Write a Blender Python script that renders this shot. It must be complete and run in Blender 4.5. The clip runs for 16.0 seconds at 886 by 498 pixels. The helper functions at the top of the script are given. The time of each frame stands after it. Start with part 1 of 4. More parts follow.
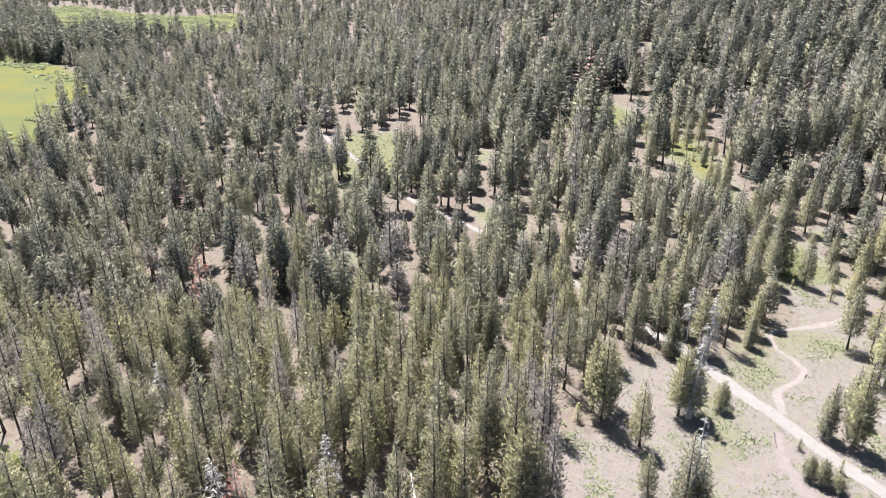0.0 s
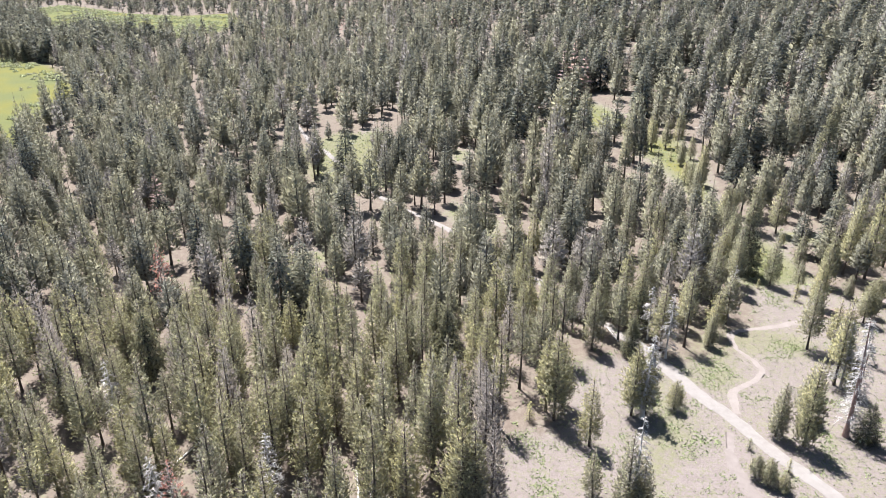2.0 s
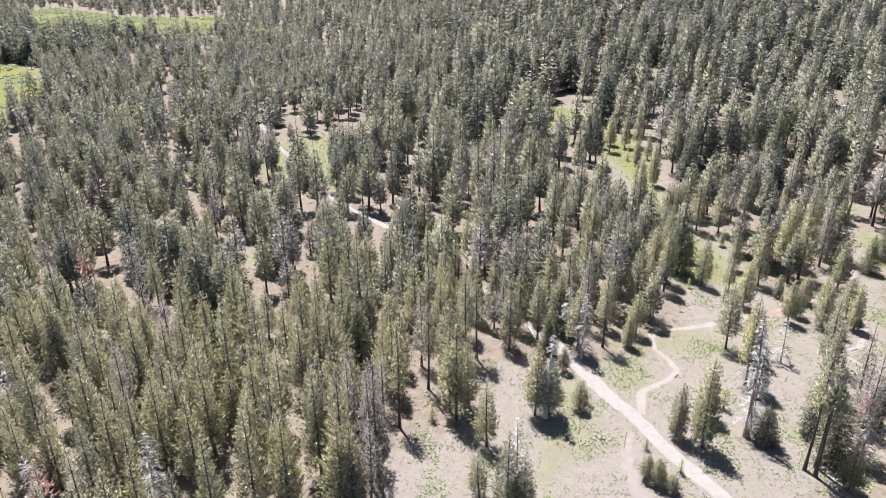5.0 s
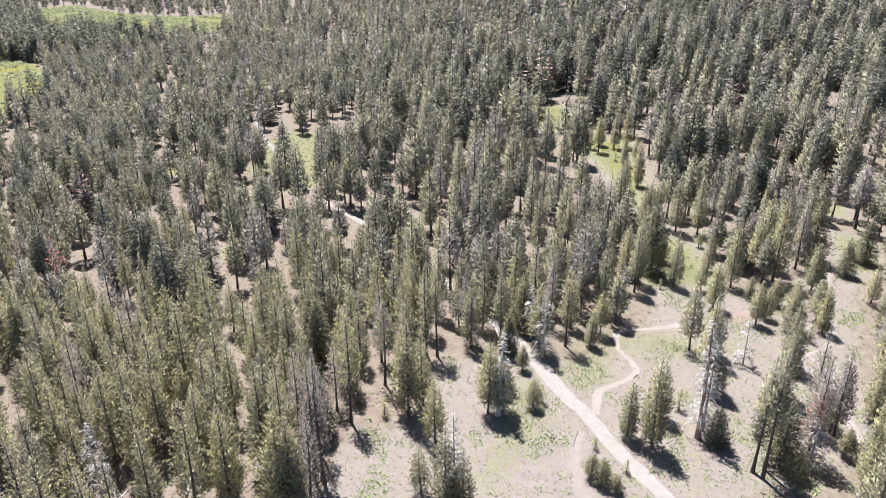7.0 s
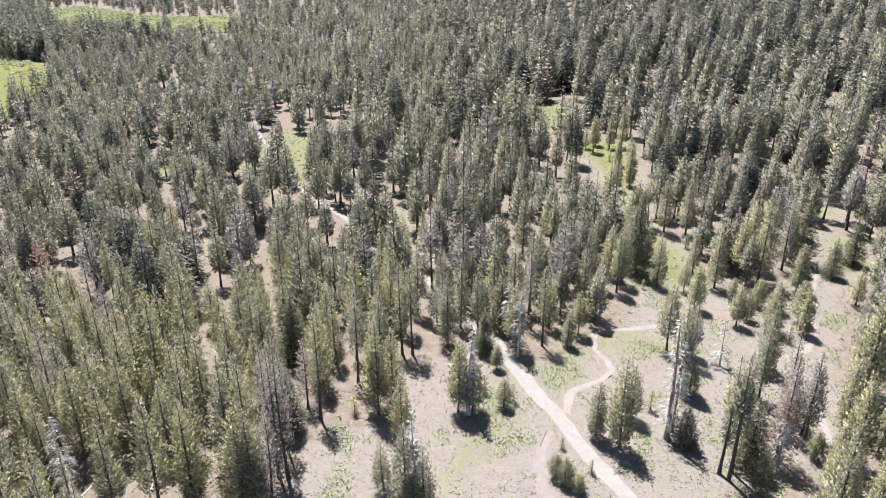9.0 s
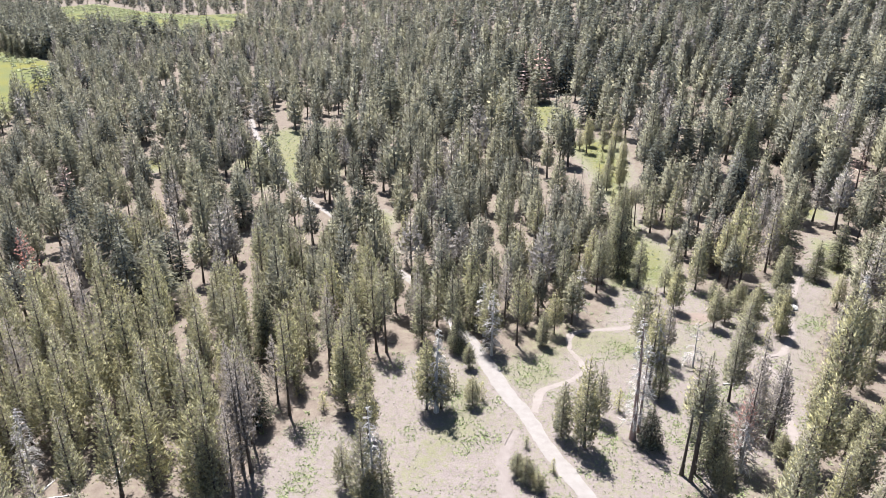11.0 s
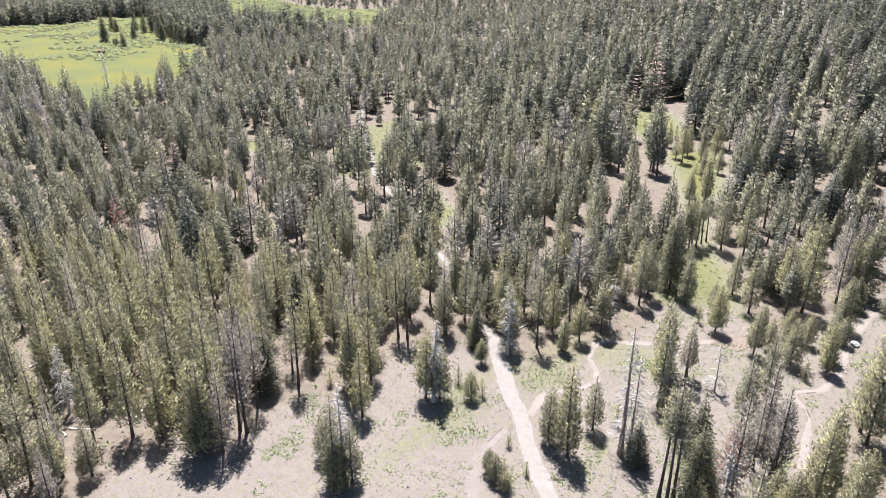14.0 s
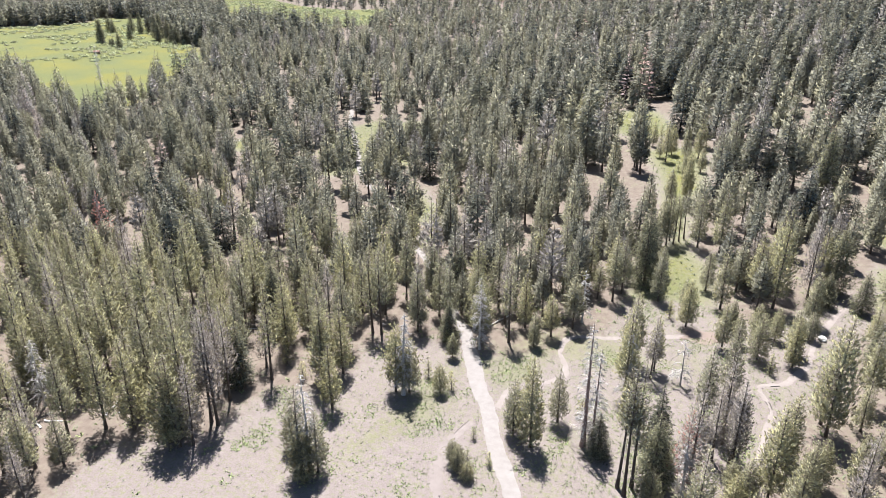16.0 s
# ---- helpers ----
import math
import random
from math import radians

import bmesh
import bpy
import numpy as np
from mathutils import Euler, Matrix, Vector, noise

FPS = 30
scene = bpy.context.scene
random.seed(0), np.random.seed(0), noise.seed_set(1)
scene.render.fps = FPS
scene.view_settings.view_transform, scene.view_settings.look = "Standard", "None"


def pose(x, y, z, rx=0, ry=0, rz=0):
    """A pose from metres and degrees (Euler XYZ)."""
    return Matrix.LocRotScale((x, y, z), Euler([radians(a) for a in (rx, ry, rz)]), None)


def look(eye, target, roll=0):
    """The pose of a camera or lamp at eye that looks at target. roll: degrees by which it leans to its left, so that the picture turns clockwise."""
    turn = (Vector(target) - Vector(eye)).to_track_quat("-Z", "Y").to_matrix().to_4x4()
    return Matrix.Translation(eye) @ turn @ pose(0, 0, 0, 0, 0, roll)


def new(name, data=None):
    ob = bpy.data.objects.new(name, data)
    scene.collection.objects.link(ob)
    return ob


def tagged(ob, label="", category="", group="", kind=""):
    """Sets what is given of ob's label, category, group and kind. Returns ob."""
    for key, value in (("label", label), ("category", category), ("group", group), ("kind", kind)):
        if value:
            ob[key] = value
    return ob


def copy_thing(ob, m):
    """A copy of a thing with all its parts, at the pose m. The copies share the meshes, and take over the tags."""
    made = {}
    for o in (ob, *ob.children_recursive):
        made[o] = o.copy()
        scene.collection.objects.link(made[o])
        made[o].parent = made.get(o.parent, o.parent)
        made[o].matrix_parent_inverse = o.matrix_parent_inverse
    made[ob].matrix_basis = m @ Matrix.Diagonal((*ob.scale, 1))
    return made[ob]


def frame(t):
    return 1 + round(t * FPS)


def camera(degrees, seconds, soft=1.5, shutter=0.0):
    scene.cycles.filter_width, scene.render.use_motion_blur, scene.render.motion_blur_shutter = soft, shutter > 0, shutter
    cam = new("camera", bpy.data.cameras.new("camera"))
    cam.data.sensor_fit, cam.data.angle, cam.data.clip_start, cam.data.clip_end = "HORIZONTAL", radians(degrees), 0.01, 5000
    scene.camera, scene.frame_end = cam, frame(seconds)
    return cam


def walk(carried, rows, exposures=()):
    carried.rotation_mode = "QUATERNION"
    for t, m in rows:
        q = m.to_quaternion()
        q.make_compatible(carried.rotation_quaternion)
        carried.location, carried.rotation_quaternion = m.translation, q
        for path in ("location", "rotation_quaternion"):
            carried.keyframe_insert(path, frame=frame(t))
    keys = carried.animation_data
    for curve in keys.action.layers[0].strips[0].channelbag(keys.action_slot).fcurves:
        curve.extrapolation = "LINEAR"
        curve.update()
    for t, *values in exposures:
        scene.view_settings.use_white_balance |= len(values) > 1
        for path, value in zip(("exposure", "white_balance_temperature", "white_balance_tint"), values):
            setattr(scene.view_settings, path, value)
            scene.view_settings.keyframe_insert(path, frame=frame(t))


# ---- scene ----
cam = camera(64.3, 16.0, soft=0.6)
PATH = [
    (0, (-0.486, -1.269, 67.693), (-0.463, 0.562, 66.888), -0.5),
    (0.5, (1.095, -1.344, 67.58), (1.118, 0.487, 66.776), -0.4),
    (1, (2.755, -1.329, 67.501), (2.779, 0.502, 66.698), -0.4),
    (1.5, (4.656, -1.285, 67.38), (4.679, 0.547, 66.577), -0.4),
    (2, (6.779, -1.158, 67.185), (6.803, 0.674, 66.382), -0.4),
    (2.5, (9.067, -1.141, 67.076), (9.092, 0.691, 66.275), -0.4),
    (3, (11.551, -1.151, 66.97), (11.576, 0.681, 66.169), -0.4),
    (3.5, (14.135, -1.147, 66.836), (14.161, 0.686, 66.037), -0.4),
    (4, (16.814, -1.197, 66.783), (16.833, 0.636, 65.983), -0.4),
    (4.5, (19.533, -1.249, 66.789), (19.552, 0.584, 65.989), -0.4),
    (4.7, (20.649, -1.244, 66.808), (20.667, 0.589, 66.008), -0.5),
    (6.8, (30.507, -1.61, 66.077), (30.48, 0.225, 65.281), -0.4),
    (7, (31.277, -1.527, 66.067), (31.25, 0.307, 65.27), -0.4),
    (7.5, (33.036, -1.467, 65.966), (33.01, 0.367, 65.169), -0.4),
    (8, (34.674, -1.424, 65.912), (34.63, 0.41, 65.115), -0.4),
    (8.2, (35.295, -1.312, 65.907), (35.251, 0.521, 65.109), -0.5),
    (10.3, (41.474, -1.817, 65.504), (41.378, 0.016, 64.711), -0.3),
    (10.5, (42.144, -1.753, 65.54), (42.049, 0.08, 64.746), -0.3),
    (11, (43.908, -1.703, 65.57), (43.814, 0.129, 64.775), -0.3),
    (11.5, (46.503, -1.711, 65.619), (46.408, 0.122, 64.825), -0.3),
    (12, (49.645, -1.638, 65.597), (49.55, 0.195, 64.804), -0.3),
    (12.5, (53.327, -1.514, 65.545), (53.232, 0.32, 64.753), -0.3),
    (13, (57.33, -1.417, 65.62), (57.236, 0.417, 64.827), -0.2),
    (13.4, (59.203, -1.118, 65.668), (58.985, 0.704, 64.872), 0.2),
    (13.5, (59.703, -1.079, 65.68), (59.39, 0.731, 64.888), 0.4),
    (13.6, (60.346, -1.143, 65.684), (59.938, 0.645, 64.887), 0.3),
    (14, (63.427, -0.879, 65.642), (62.947, 0.891, 64.844), 0.1),
    (14.5, (65.297, -1.27, 65.714), (64.816, 0.499, 64.915), 0.0),
    (15, (66.408, -1.682, 65.713), (65.924, 0.086, 64.913), -0.2),
    (15.5, (67.487, -1.8, 65.687), (67.002, -0.031, 64.887), -0.3),
    (16, (68.918, -1.562, 65.766), (68.433, 0.208, 64.969), 0.0),
]
walk(cam, [(t, look(eye, target, roll)) for t, eye, target, roll in PATH])

# ---- world, sun ----
SUN_ELEVATION, SUN_TOWARD = radians(65), Vector((-0.40, 0.92, 0)).normalized()
world = bpy.data.worlds.new("sky")
scene.world = world
world.use_nodes = True
wn = world.node_tree.nodes
sky = wn.new("ShaderNodeTexSky")
sky.sky_type, sky.sun_disc = "NISHITA", False
sky.sun_elevation = SUN_ELEVATION
sky.sun_rotation = math.atan2(SUN_TOWARD.x, SUN_TOWARD.y)
sky.altitude = 2000
world.node_tree.links.new(sky.outputs[0], wn["Background"].inputs[0])
wn["Background"].inputs[1].default_value = 0.055
sun = new("sun", bpy.data.lights.new("sun", "SUN"))
sun.data.energy, sun.data.angle, sun.data.color = 5.0, radians(0.53), (1.0, 0.975, 0.975)
way = Vector((SUN_TOWARD.x * math.cos(SUN_ELEVATION), SUN_TOWARD.y * math.cos(SUN_ELEVATION), math.sin(SUN_ELEVATION)))
sun.matrix_world = Matrix.Translation((0, 0, 300)) @ (-way).to_track_quat("-Z", "Y").to_matrix().to_4x4()
scene.view_settings.exposure = 2.34

# ---- the plan: clearings, roads and meadows, in metres ----
CLEARING = [(3, 40), (1.5, 54), (1, 59), (1.5, 63), (4, 66.5), (9.5, 68), (14.5, 70.5), (15, 79), (17.5, 83), (21.5, 84),
            (25, 84), (27.5, 93), (27, 100), (30, 101), (38, 105), (46, 104.5), (51.7, 102), (58, 105.5), (66, 112), (70, 121), (71, 131),
            (88, 132), (91, 126), (98, 127), (106, 136), (116, 146), (122, 140), (112, 124), (106, 112), (101, 104), (97, 95), (95, 84),
            (86, 76), (79, 72), (70, 70), (66, 44)]
GREEN_CORNER = [(-66, 84), (-59, 80), (-53, 66), (-66, 60)]
GLADES = [[(-31, 226), (-25, 223), (-22, 236), (-29, 239)],
          [(-20, 244), (-9, 231), (-4, 240), (-11, 262), (-20, 270)],
          [(-27, 189), (-18, 189), (-16, 204), (-25, 205)],
          [(-72, 210), (-58, 205), (-50, 212), (-56, 222), (-70, 224)],
          [(-27, 145), (-18, 145), (-16, 151), (-26, 153)],
          [(17, 138), (24, 140), (26, 152), (18, 150)],
          GREEN_CORNER]
GLADES += [[(12, 225), (18, 222), (20, 236), (14, 240)],
          [(118, 255), (126, 250), (124, 268), (117, 266)],
          [(124, 172), (134, 168), (136, 178), (126, 184)],
          [(71, 130), (73, 150), (79, 157), (80, 176), (78, 192), (77, 217), (72, 240), (82, 246), (94, 242), (91, 204), (86, 188), (85, 158), (89, 150), (88, 130)]]
GLADES += [[(5, 127), (11, 125), (13, 137), (7, 146), (2, 145)],
          [(16, 158), (22, 158), (24, 170), (17, 176), (12, 186), (10, 176)],
          [(88, 152), (100, 152), (103, 159), (92, 161)],
          [(116, 137), (124, 136), (132, 155), (124, 160)],
          [(60, 268), (57, 284), (65, 302), (76, 304), (82, 285), (84, 262), (72, 252)]]
OPEN_WOOD = [(-45, 236), (-28, 192), (-14, 190), (4, 205), (-2, 240), (-10, 264), (-32, 266)]
MEADOWS = [[(-277, 323), (-249, 307), (-183, 256), (-161, 241), (-136, 228), (-146, 262), (-156, 296), (-160, 332), (-172, 360), (-200, 404), (-229, 440),
            (-250, 454), (-291, 485), (-341, 538), (-385, 600), (-436, 590), (-413, 552), (-423, 531), (-440, 512), (-480, 488), (-520, 440), (-400, 380)],
           [(-420, 880), (-380, 840), (-300, 760), (-240, 735), (-200, 760), (-170, 690), (-165, 600), (-185, 560), (-215, 540), (-250, 560), (-300, 620), (-330, 660),
            (-400, 720), (-470, 800)],
           [(-345, 665), (-300, 600), (-270, 520), (-250, 520), (-280, 600), (-325, 665)]]
ROAD = [(63, 56), (58.3, 70.4), (54.6, 78.8), (52.2, 86), (48.5, 94.2), (43.5, 107), (39.3, 115), (34, 126), (28, 136), (20.5, 147), (10, 165), (-2, 181),
        (-10.4, 193), (-20, 214), (-30, 236), (-40, 256), (-52, 290)]
TRAIL = [(53.2, 87.5), (53.9, 90.6), (55, 93.4), (58.5, 95.6), (62, 98.6), (62, 102.5), (60.6, 107), (62, 111.6), (68.5, 113.4), (77, 115.6), (84, 118), (92, 121), (100, 124)]
SIDE_TRAIL = [(88, 70), (89.7, 79.2), (91.5, 88.8), (93.7, 97.3), (93, 103.4), (97.1, 106), (101.2, 112), (104.7, 122), (109.6, 132), (115.6, 140.5), (126, 150)]
OLD_TRACK = [(52, 60), (49, 68), (48, 76), (50, 83)]
FOOTPATH = [(76, 64), (75, 72), (75.5, 80), (78, 88)]


def inside(x, y, poly):
    """Which of the points lie in the polygon."""
    r = np.zeros(np.shape(x), bool)
    for (ax, ay), (bx, by) in zip(poly, poly[1:] + poly[:1]):
        if ay != by:
            r ^= ((ay > y) != (by > y)) & (x < (bx - ax) * (y - ay) / (by - ay) + ax)
    return r


def line_gap(x, y, line):
    """The distance of the points from a line of points."""
    best = np.full(np.shape(x), 1e9)
    for (ax, ay), (bx, by) in zip(line, line[1:]):
        dx, dy = bx - ax, by - ay
        u = np.clip(((x - ax) * dx + (y - ay) * dy) / (dx * dx + dy * dy), 0, 1)
        best = np.minimum(best, np.hypot(x - ax - u * dx, y - ay - u * dy))
    return best


def edge_gap(x, y, poly):
    """Signed distance from a polygon's edge, negative within."""
    g = line_gap(x, y, poly + poly[:1])
    return np.where(inside(x, y, poly), -g, g)


def ground_z(x, y):
    """The height of the ground: almost level, with soft swells, and a hillside that rises to the north-east."""
    x, y = np.asarray(x, float), np.asarray(y, float)
    fade = np.clip((400 - np.hypot(x, y)) / 150, 0, 1)
    u = np.clip((x - 35 + 0.02 * (y - 200)) / 105, 0, 1)
    far = np.clip(y - 140, 0, None)
    hill = u * u * (3 - 2 * u) * (0.048 * far * far / (far + 25))
    return hill + fade * (0.16 * np.sin(x * 0.11 + 1.3) * np.cos(y * 0.09) + 0.1 * np.sin(x * 0.31 + y * 0.23))


# ---- materials ----
def material(name):
    m = bpy.data.materials.new(name)
    m.use_nodes = True
    t = m.node_tree
    t.nodes.clear()
    return m, t


def node(t, kind, **inputs):
    n = t.nodes.new(kind)
    for k, v in inputs.items():
        n.inputs[k.replace("_", " ")].default_value = v
    return n


def ramp(t, source, stops):
    r = t.nodes.new("ShaderNodeValToRGB")
    e = r.color_ramp.elements
    while len(e) < len(stops):
        e.new(0.5)
    for el, (p, c) in zip(e, stops):
        el.position, el.color = p, (*c, 1)
    t.links.new(source, r.inputs[0])
    return r.outputs[0]


def mix(t, fac, a, b, mode="MIX"):
    n = t.nodes.new("ShaderNodeMix")
    n.data_type, n.blend_type = "RGBA", mode
    for socket, v in ((n.inputs[0], fac), (n.inputs[6], a), (n.inputs[7], b)):
        if isinstance(v, (int, float)):
            socket.default_value = v
        elif isinstance(v, tuple):
            socket.default_value = (*v, 1)
        else:
            t.links.new(v, socket)
    return n.outputs[2]


def maths(t, op, a, b=0.0, c=0.0):
    n = t.nodes.new("ShaderNodeMath")
    n.operation = op
    for i, v in enumerate((a, b, c)):
        if isinstance(v, (int, float)):
            n.inputs[i].default_value = v
        else:
            t.links.new(v, n.inputs[i])
    return n.outputs[0]


def place_of(t):
    return t.nodes.new("ShaderNodeNewGeometry").outputs["Position"]


def grain(t, source, scale, detail=4.0, rough=0.6):
    n = node(t, "ShaderNodeTexNoise", Scale=scale, Detail=detail, Roughness=rough)
    t.links.new(source, n.inputs["Vector"])
    return n.outputs["Fac"]


def surface(t, colour, roughness=0.9, bump=None, strength=0.3, distance=0.05, specular=0.2):
    b = node(t, "ShaderNodeBsdfPrincipled", Roughness=roughness)
    b.inputs["Specular IOR Level"].default_value = specular
    if isinstance(colour, tuple):
        b.inputs["Base Color"].default_value = (*colour, 1)
    else:
        t.links.new(colour, b.inputs["Base Color"])
    if bump is not None:
        k = node(t, "ShaderNodeBump", Strength=strength, Distance=distance)
        t.links.new(bump, k.inputs["Height"])
        t.links.new(k.outputs[0], b.inputs["Normal"])
    return b.outputs[0]


def finish(t, shader):
    o = t.nodes.new("ShaderNodeOutputMaterial")
    t.links.new(shader, o.inputs["Surface"])


def foliage(name, sunny, middle, deep, through_share=0.24, joined=False, open_share=0.24):
    """Needles: a mixture of reflected and transmitted light, with a tone for each tree and for each spray."""
    m, t = material(name)
    if joined:
        a = t.nodes.new("ShaderNodeAttribute")
        a.attribute_name = "tone"
        tone = a.outputs["Fac"]
    else:
        tone = t.nodes.new("ShaderNodeObjectInfo").outputs["Random"]
    base = ramp(t, tone, [(0.0, deep), (0.5, middle), (1.0, sunny)])
    island = t.nodes.new("ShaderNodeNewGeometry").outputs["Random Per Island"]
    if joined:
        island = maths(t, "MULTIPLY_ADD", island, 0.6, 0.15)
    # sunlit yellow and shaded purple-grey tints, put into the sprays' colour at random
    spray = ramp(t, island, [(0.0, (0.50, 0.50, 0.58)), (0.5, (0.96, 0.96, 0.98)), (1.0, (1.26, 1.23, 1.03))])
    colour = mix(t, 1.0, base, spray, "MULTIPLY")
    b = surface(t, colour, 0.7, specular=0.07)
    tr = t.nodes.new("ShaderNodeBsdfTranslucent")
    t.links.new(colour, tr.inputs[0])
    mx = node(t, "ShaderNodeMixShader", Fac=through_share)
    t.links.new(b, mx.inputs[1])
    t.links.new(tr.outputs[0], mx.inputs[2])
    # each spray lets light through between its needles
    gaps = node(t, "ShaderNodeMixShader", Fac=open_share)
    t.links.new(mx.outputs[0], gaps.inputs[1])
    t.links.new(t.nodes.new("ShaderNodeBsdfTransparent").outputs[0], gaps.inputs[2])
    finish(t, gaps.outputs[0] if open_share else mx.outputs[0])
    return m


PINE = ((0.266, 0.252, 0.142), (0.234, 0.225, 0.140), (0.195, 0.191, 0.134))
FIR = ((0.162, 0.158, 0.097), (0.134, 0.133, 0.088), (0.103, 0.105, 0.075))
GREY = ((0.229, 0.201, 0.174), (0.198, 0.176, 0.158), (0.164, 0.149, 0.138))
RED = ((0.330, 0.165, 0.135), (0.300, 0.160, 0.135), (0.270, 0.165, 0.145))
pine_needles = foliage("pine_needles", *PINE)
fir_needles = foliage("fir_needles", *FIR)
grey_needles = foliage("faded_needles", *GREY, through_share=0.4)
red_needles = foliage("red_needles", *RED, through_share=0.3)
young_needles = foliage("young_needles", (0.296, 0.285, 0.147), (0.250, 0.246, 0.141), (0.204, 0.209, 0.131))
# far pine and fir needles: bluish distance haze is put into their colours
HAZED_PINE = ((0.213, 0.203, 0.136), (0.178, 0.173, 0.125), (0.140, 0.139, 0.112))
wood_pine = foliage("hazed_far_pine_needles", *HAZED_PINE, joined=True)
HAZED_FIR = ((0.174, 0.169, 0.117), (0.137, 0.136, 0.103), (0.102, 0.106, 0.085))
wood_fir = foliage("hazed_far_fir_needles", *HAZED_FIR, joined=True)
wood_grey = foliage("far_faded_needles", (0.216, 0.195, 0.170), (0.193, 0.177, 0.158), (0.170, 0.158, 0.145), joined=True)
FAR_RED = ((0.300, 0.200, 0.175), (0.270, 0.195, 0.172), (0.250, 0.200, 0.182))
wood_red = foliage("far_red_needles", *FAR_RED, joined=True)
herb_leaf = foliage("herb_leaf", (0.188, 0.222, 0.104), (0.180, 0.200, 0.112), (0.172, 0.174, 0.134), 0.3, joined=True, open_share=0.0)
willow_leaf = foliage("willow_leaf", (0.190, 0.210, 0.115), (0.168, 0.188, 0.098), (0.175, 0.178, 0.108), 0.3, joined=True, open_share=0.0)


def bark(name, light, dark):
    m, t = material(name)
    p = place_of(t)
    st = node(t, "ShaderNodeMapping")
    st.inputs["Scale"].default_value = (9, 9, 1.6)
    t.links.new(p, st.inputs["Vector"])
    g = grain(t, st.outputs[0], 1.0, 5)
    finish(t, surface(t, ramp(t, g, [(0.3, dark), (0.7, light)]), 0.9, g, 0.6, 0.04))
    return m


pine_bark = bark("pine_bark", (0.085, 0.066, 0.055), (0.035, 0.028, 0.024))
red_bark = bark("weathered_red_bark", (0.270, 0.185, 0.160), (0.160, 0.105, 0.090))
grey_wood = bark("grey_limb_wood", (0.222, 0.200, 0.185), (0.119, 0.104, 0.096))
twig_wood = bark("dry_twig_wood", (0.200, 0.181, 0.170), (0.111, 0.100, 0.096))
dead_wood = bark("bleached_dead_wood", (0.390, 0.372, 0.356), (0.215, 0.203, 0.194))


def ground_material():
    m, t = material("ground_cover")
    p = place_of(t)
    a = t.nodes.new("ShaderNodeAttribute")
    a.attribute_name = "cover"
    sep = t.nodes.new("ShaderNodeSeparateColor")
    t.links.new(a.outputs["Color"], sep.inputs[0])
    big, mid, fine = grain(t, p, 0.09, 3), grain(t, p, 0.7, 5, 0.65), grain(t, p, 5.0, 4, 0.7)
    tufts = grain(t, p, 1.9, 6, 0.78)
    wob = maths(t, "ADD", maths(t, "MULTIPLY_ADD", mid, 0.9, -0.45), maths(t, "MULTIPLY_ADD", tufts, 1.3, -0.65))
    wide = maths(t, "MULTIPLY_ADD", big, 0.5, -0.25)
    soil = ramp(t, mid, [(0.25, (0.080, 0.066, 0.062)), (0.5, (0.102, 0.085, 0.081)), (0.8, (0.124, 0.107, 0.102))])
    soil = mix(t, 0.4, soil, ramp(t, fine, [(0.35, (0.066, 0.054, 0.046)), (0.6, (0.130, 0.112, 0.107))]))
    litter = ramp(t, mid, [(0.25, (0.066, 0.051, 0.042)), (0.5, (0.104, 0.084, 0.070)), (0.75, (0.135, 0.118, 0.096))])
    litter = mix(t, 0.4, litter, ramp(t, fine, [(0.3, (0.023, 0.017, 0.014)), (0.65, (0.084, 0.070, 0.057))]))
    sedge = ramp(t, mid, [(0.25, (0.066, 0.066, 0.037)), (0.5, (0.092, 0.087, 0.054)), (0.8, (0.123, 0.113, 0.085))])
    sedge = mix(t, 0.35, sedge, ramp(t, fine, [(0.35, (0.033, 0.039, 0.020)), (0.65, (0.103, 0.101, 0.061))]))
    lush = ramp(t, grain(t, p, 0.03, 4), [(0.36, (0.054, 0.061, 0.022)), (0.5, (0.065, 0.068, 0.020)), (0.62, (0.080, 0.074, 0.014))])
    lush = mix(t, 0.22, lush, ramp(t, mid, [(0.3, (0.036, 0.043, 0.020)), (0.7, (0.072, 0.074, 0.038))]))

    def edge(channel, low, high, extra):
        s = maths(t, "ADD", maths(t, "ADD", sep.outputs[channel], wob), extra)
        return ramp(t, s, [(low, (0, 0, 0)), (high, (1, 1, 1))])

    speck = ramp(t, tufts, [(0.52, (0, 0, 0)), (0.60, (0.8, 0.8, 0.8))])
    soil = mix(t, speck, soil, ramp(t, fine, [(0.3, (0.047, 0.051, 0.029)), (0.7, (0.111, 0.109, 0.066))]))
    c = mix(t, edge(0, 0.35, 0.65, 0.0), litter, soil)
    c = mix(t, edge(1, 0.38, 0.68, wide), c, sedge)
    c = mix(t, edge(2, 0.42, 0.58, 0.0), c, lush)
    finish(t, surface(t, c, 0.95, maths(t, "ADD", mid, fine), 0.5, 0.12, 0.1))
    return m


def dirt(name, light, dark):
    m, t = material(name)
    p = place_of(t)
    g, f = grain(t, p, 0.8, 5), grain(t, p, 7.0, 4, 0.7)
    c = mix(t, 0.3, ramp(t, g, [(0.3, dark), (0.65, light)]), ramp(t, f, [(0.3, dark), (0.7, light)]))
    finish(t, surface(t, c, 0.95, f, 0.3, 0.05, 0.1))
    return m


ground_cover = ground_material()
road_dirt = dirt("road_dirt", (0.139, 0.129, 0.122), (0.106, 0.095, 0.089))
trail_dirt = dirt("trail_dirt", (0.138, 0.122, 0.113), (0.106, 0.090, 0.082))
track_dirt = dirt("track_dirt", (0.122, 0.106, 0.099), (0.092, 0.078, 0.072))
bare_dirt = dirt("bare_dirt", (0.120, 0.096, 0.082), (0.089, 0.068, 0.058))


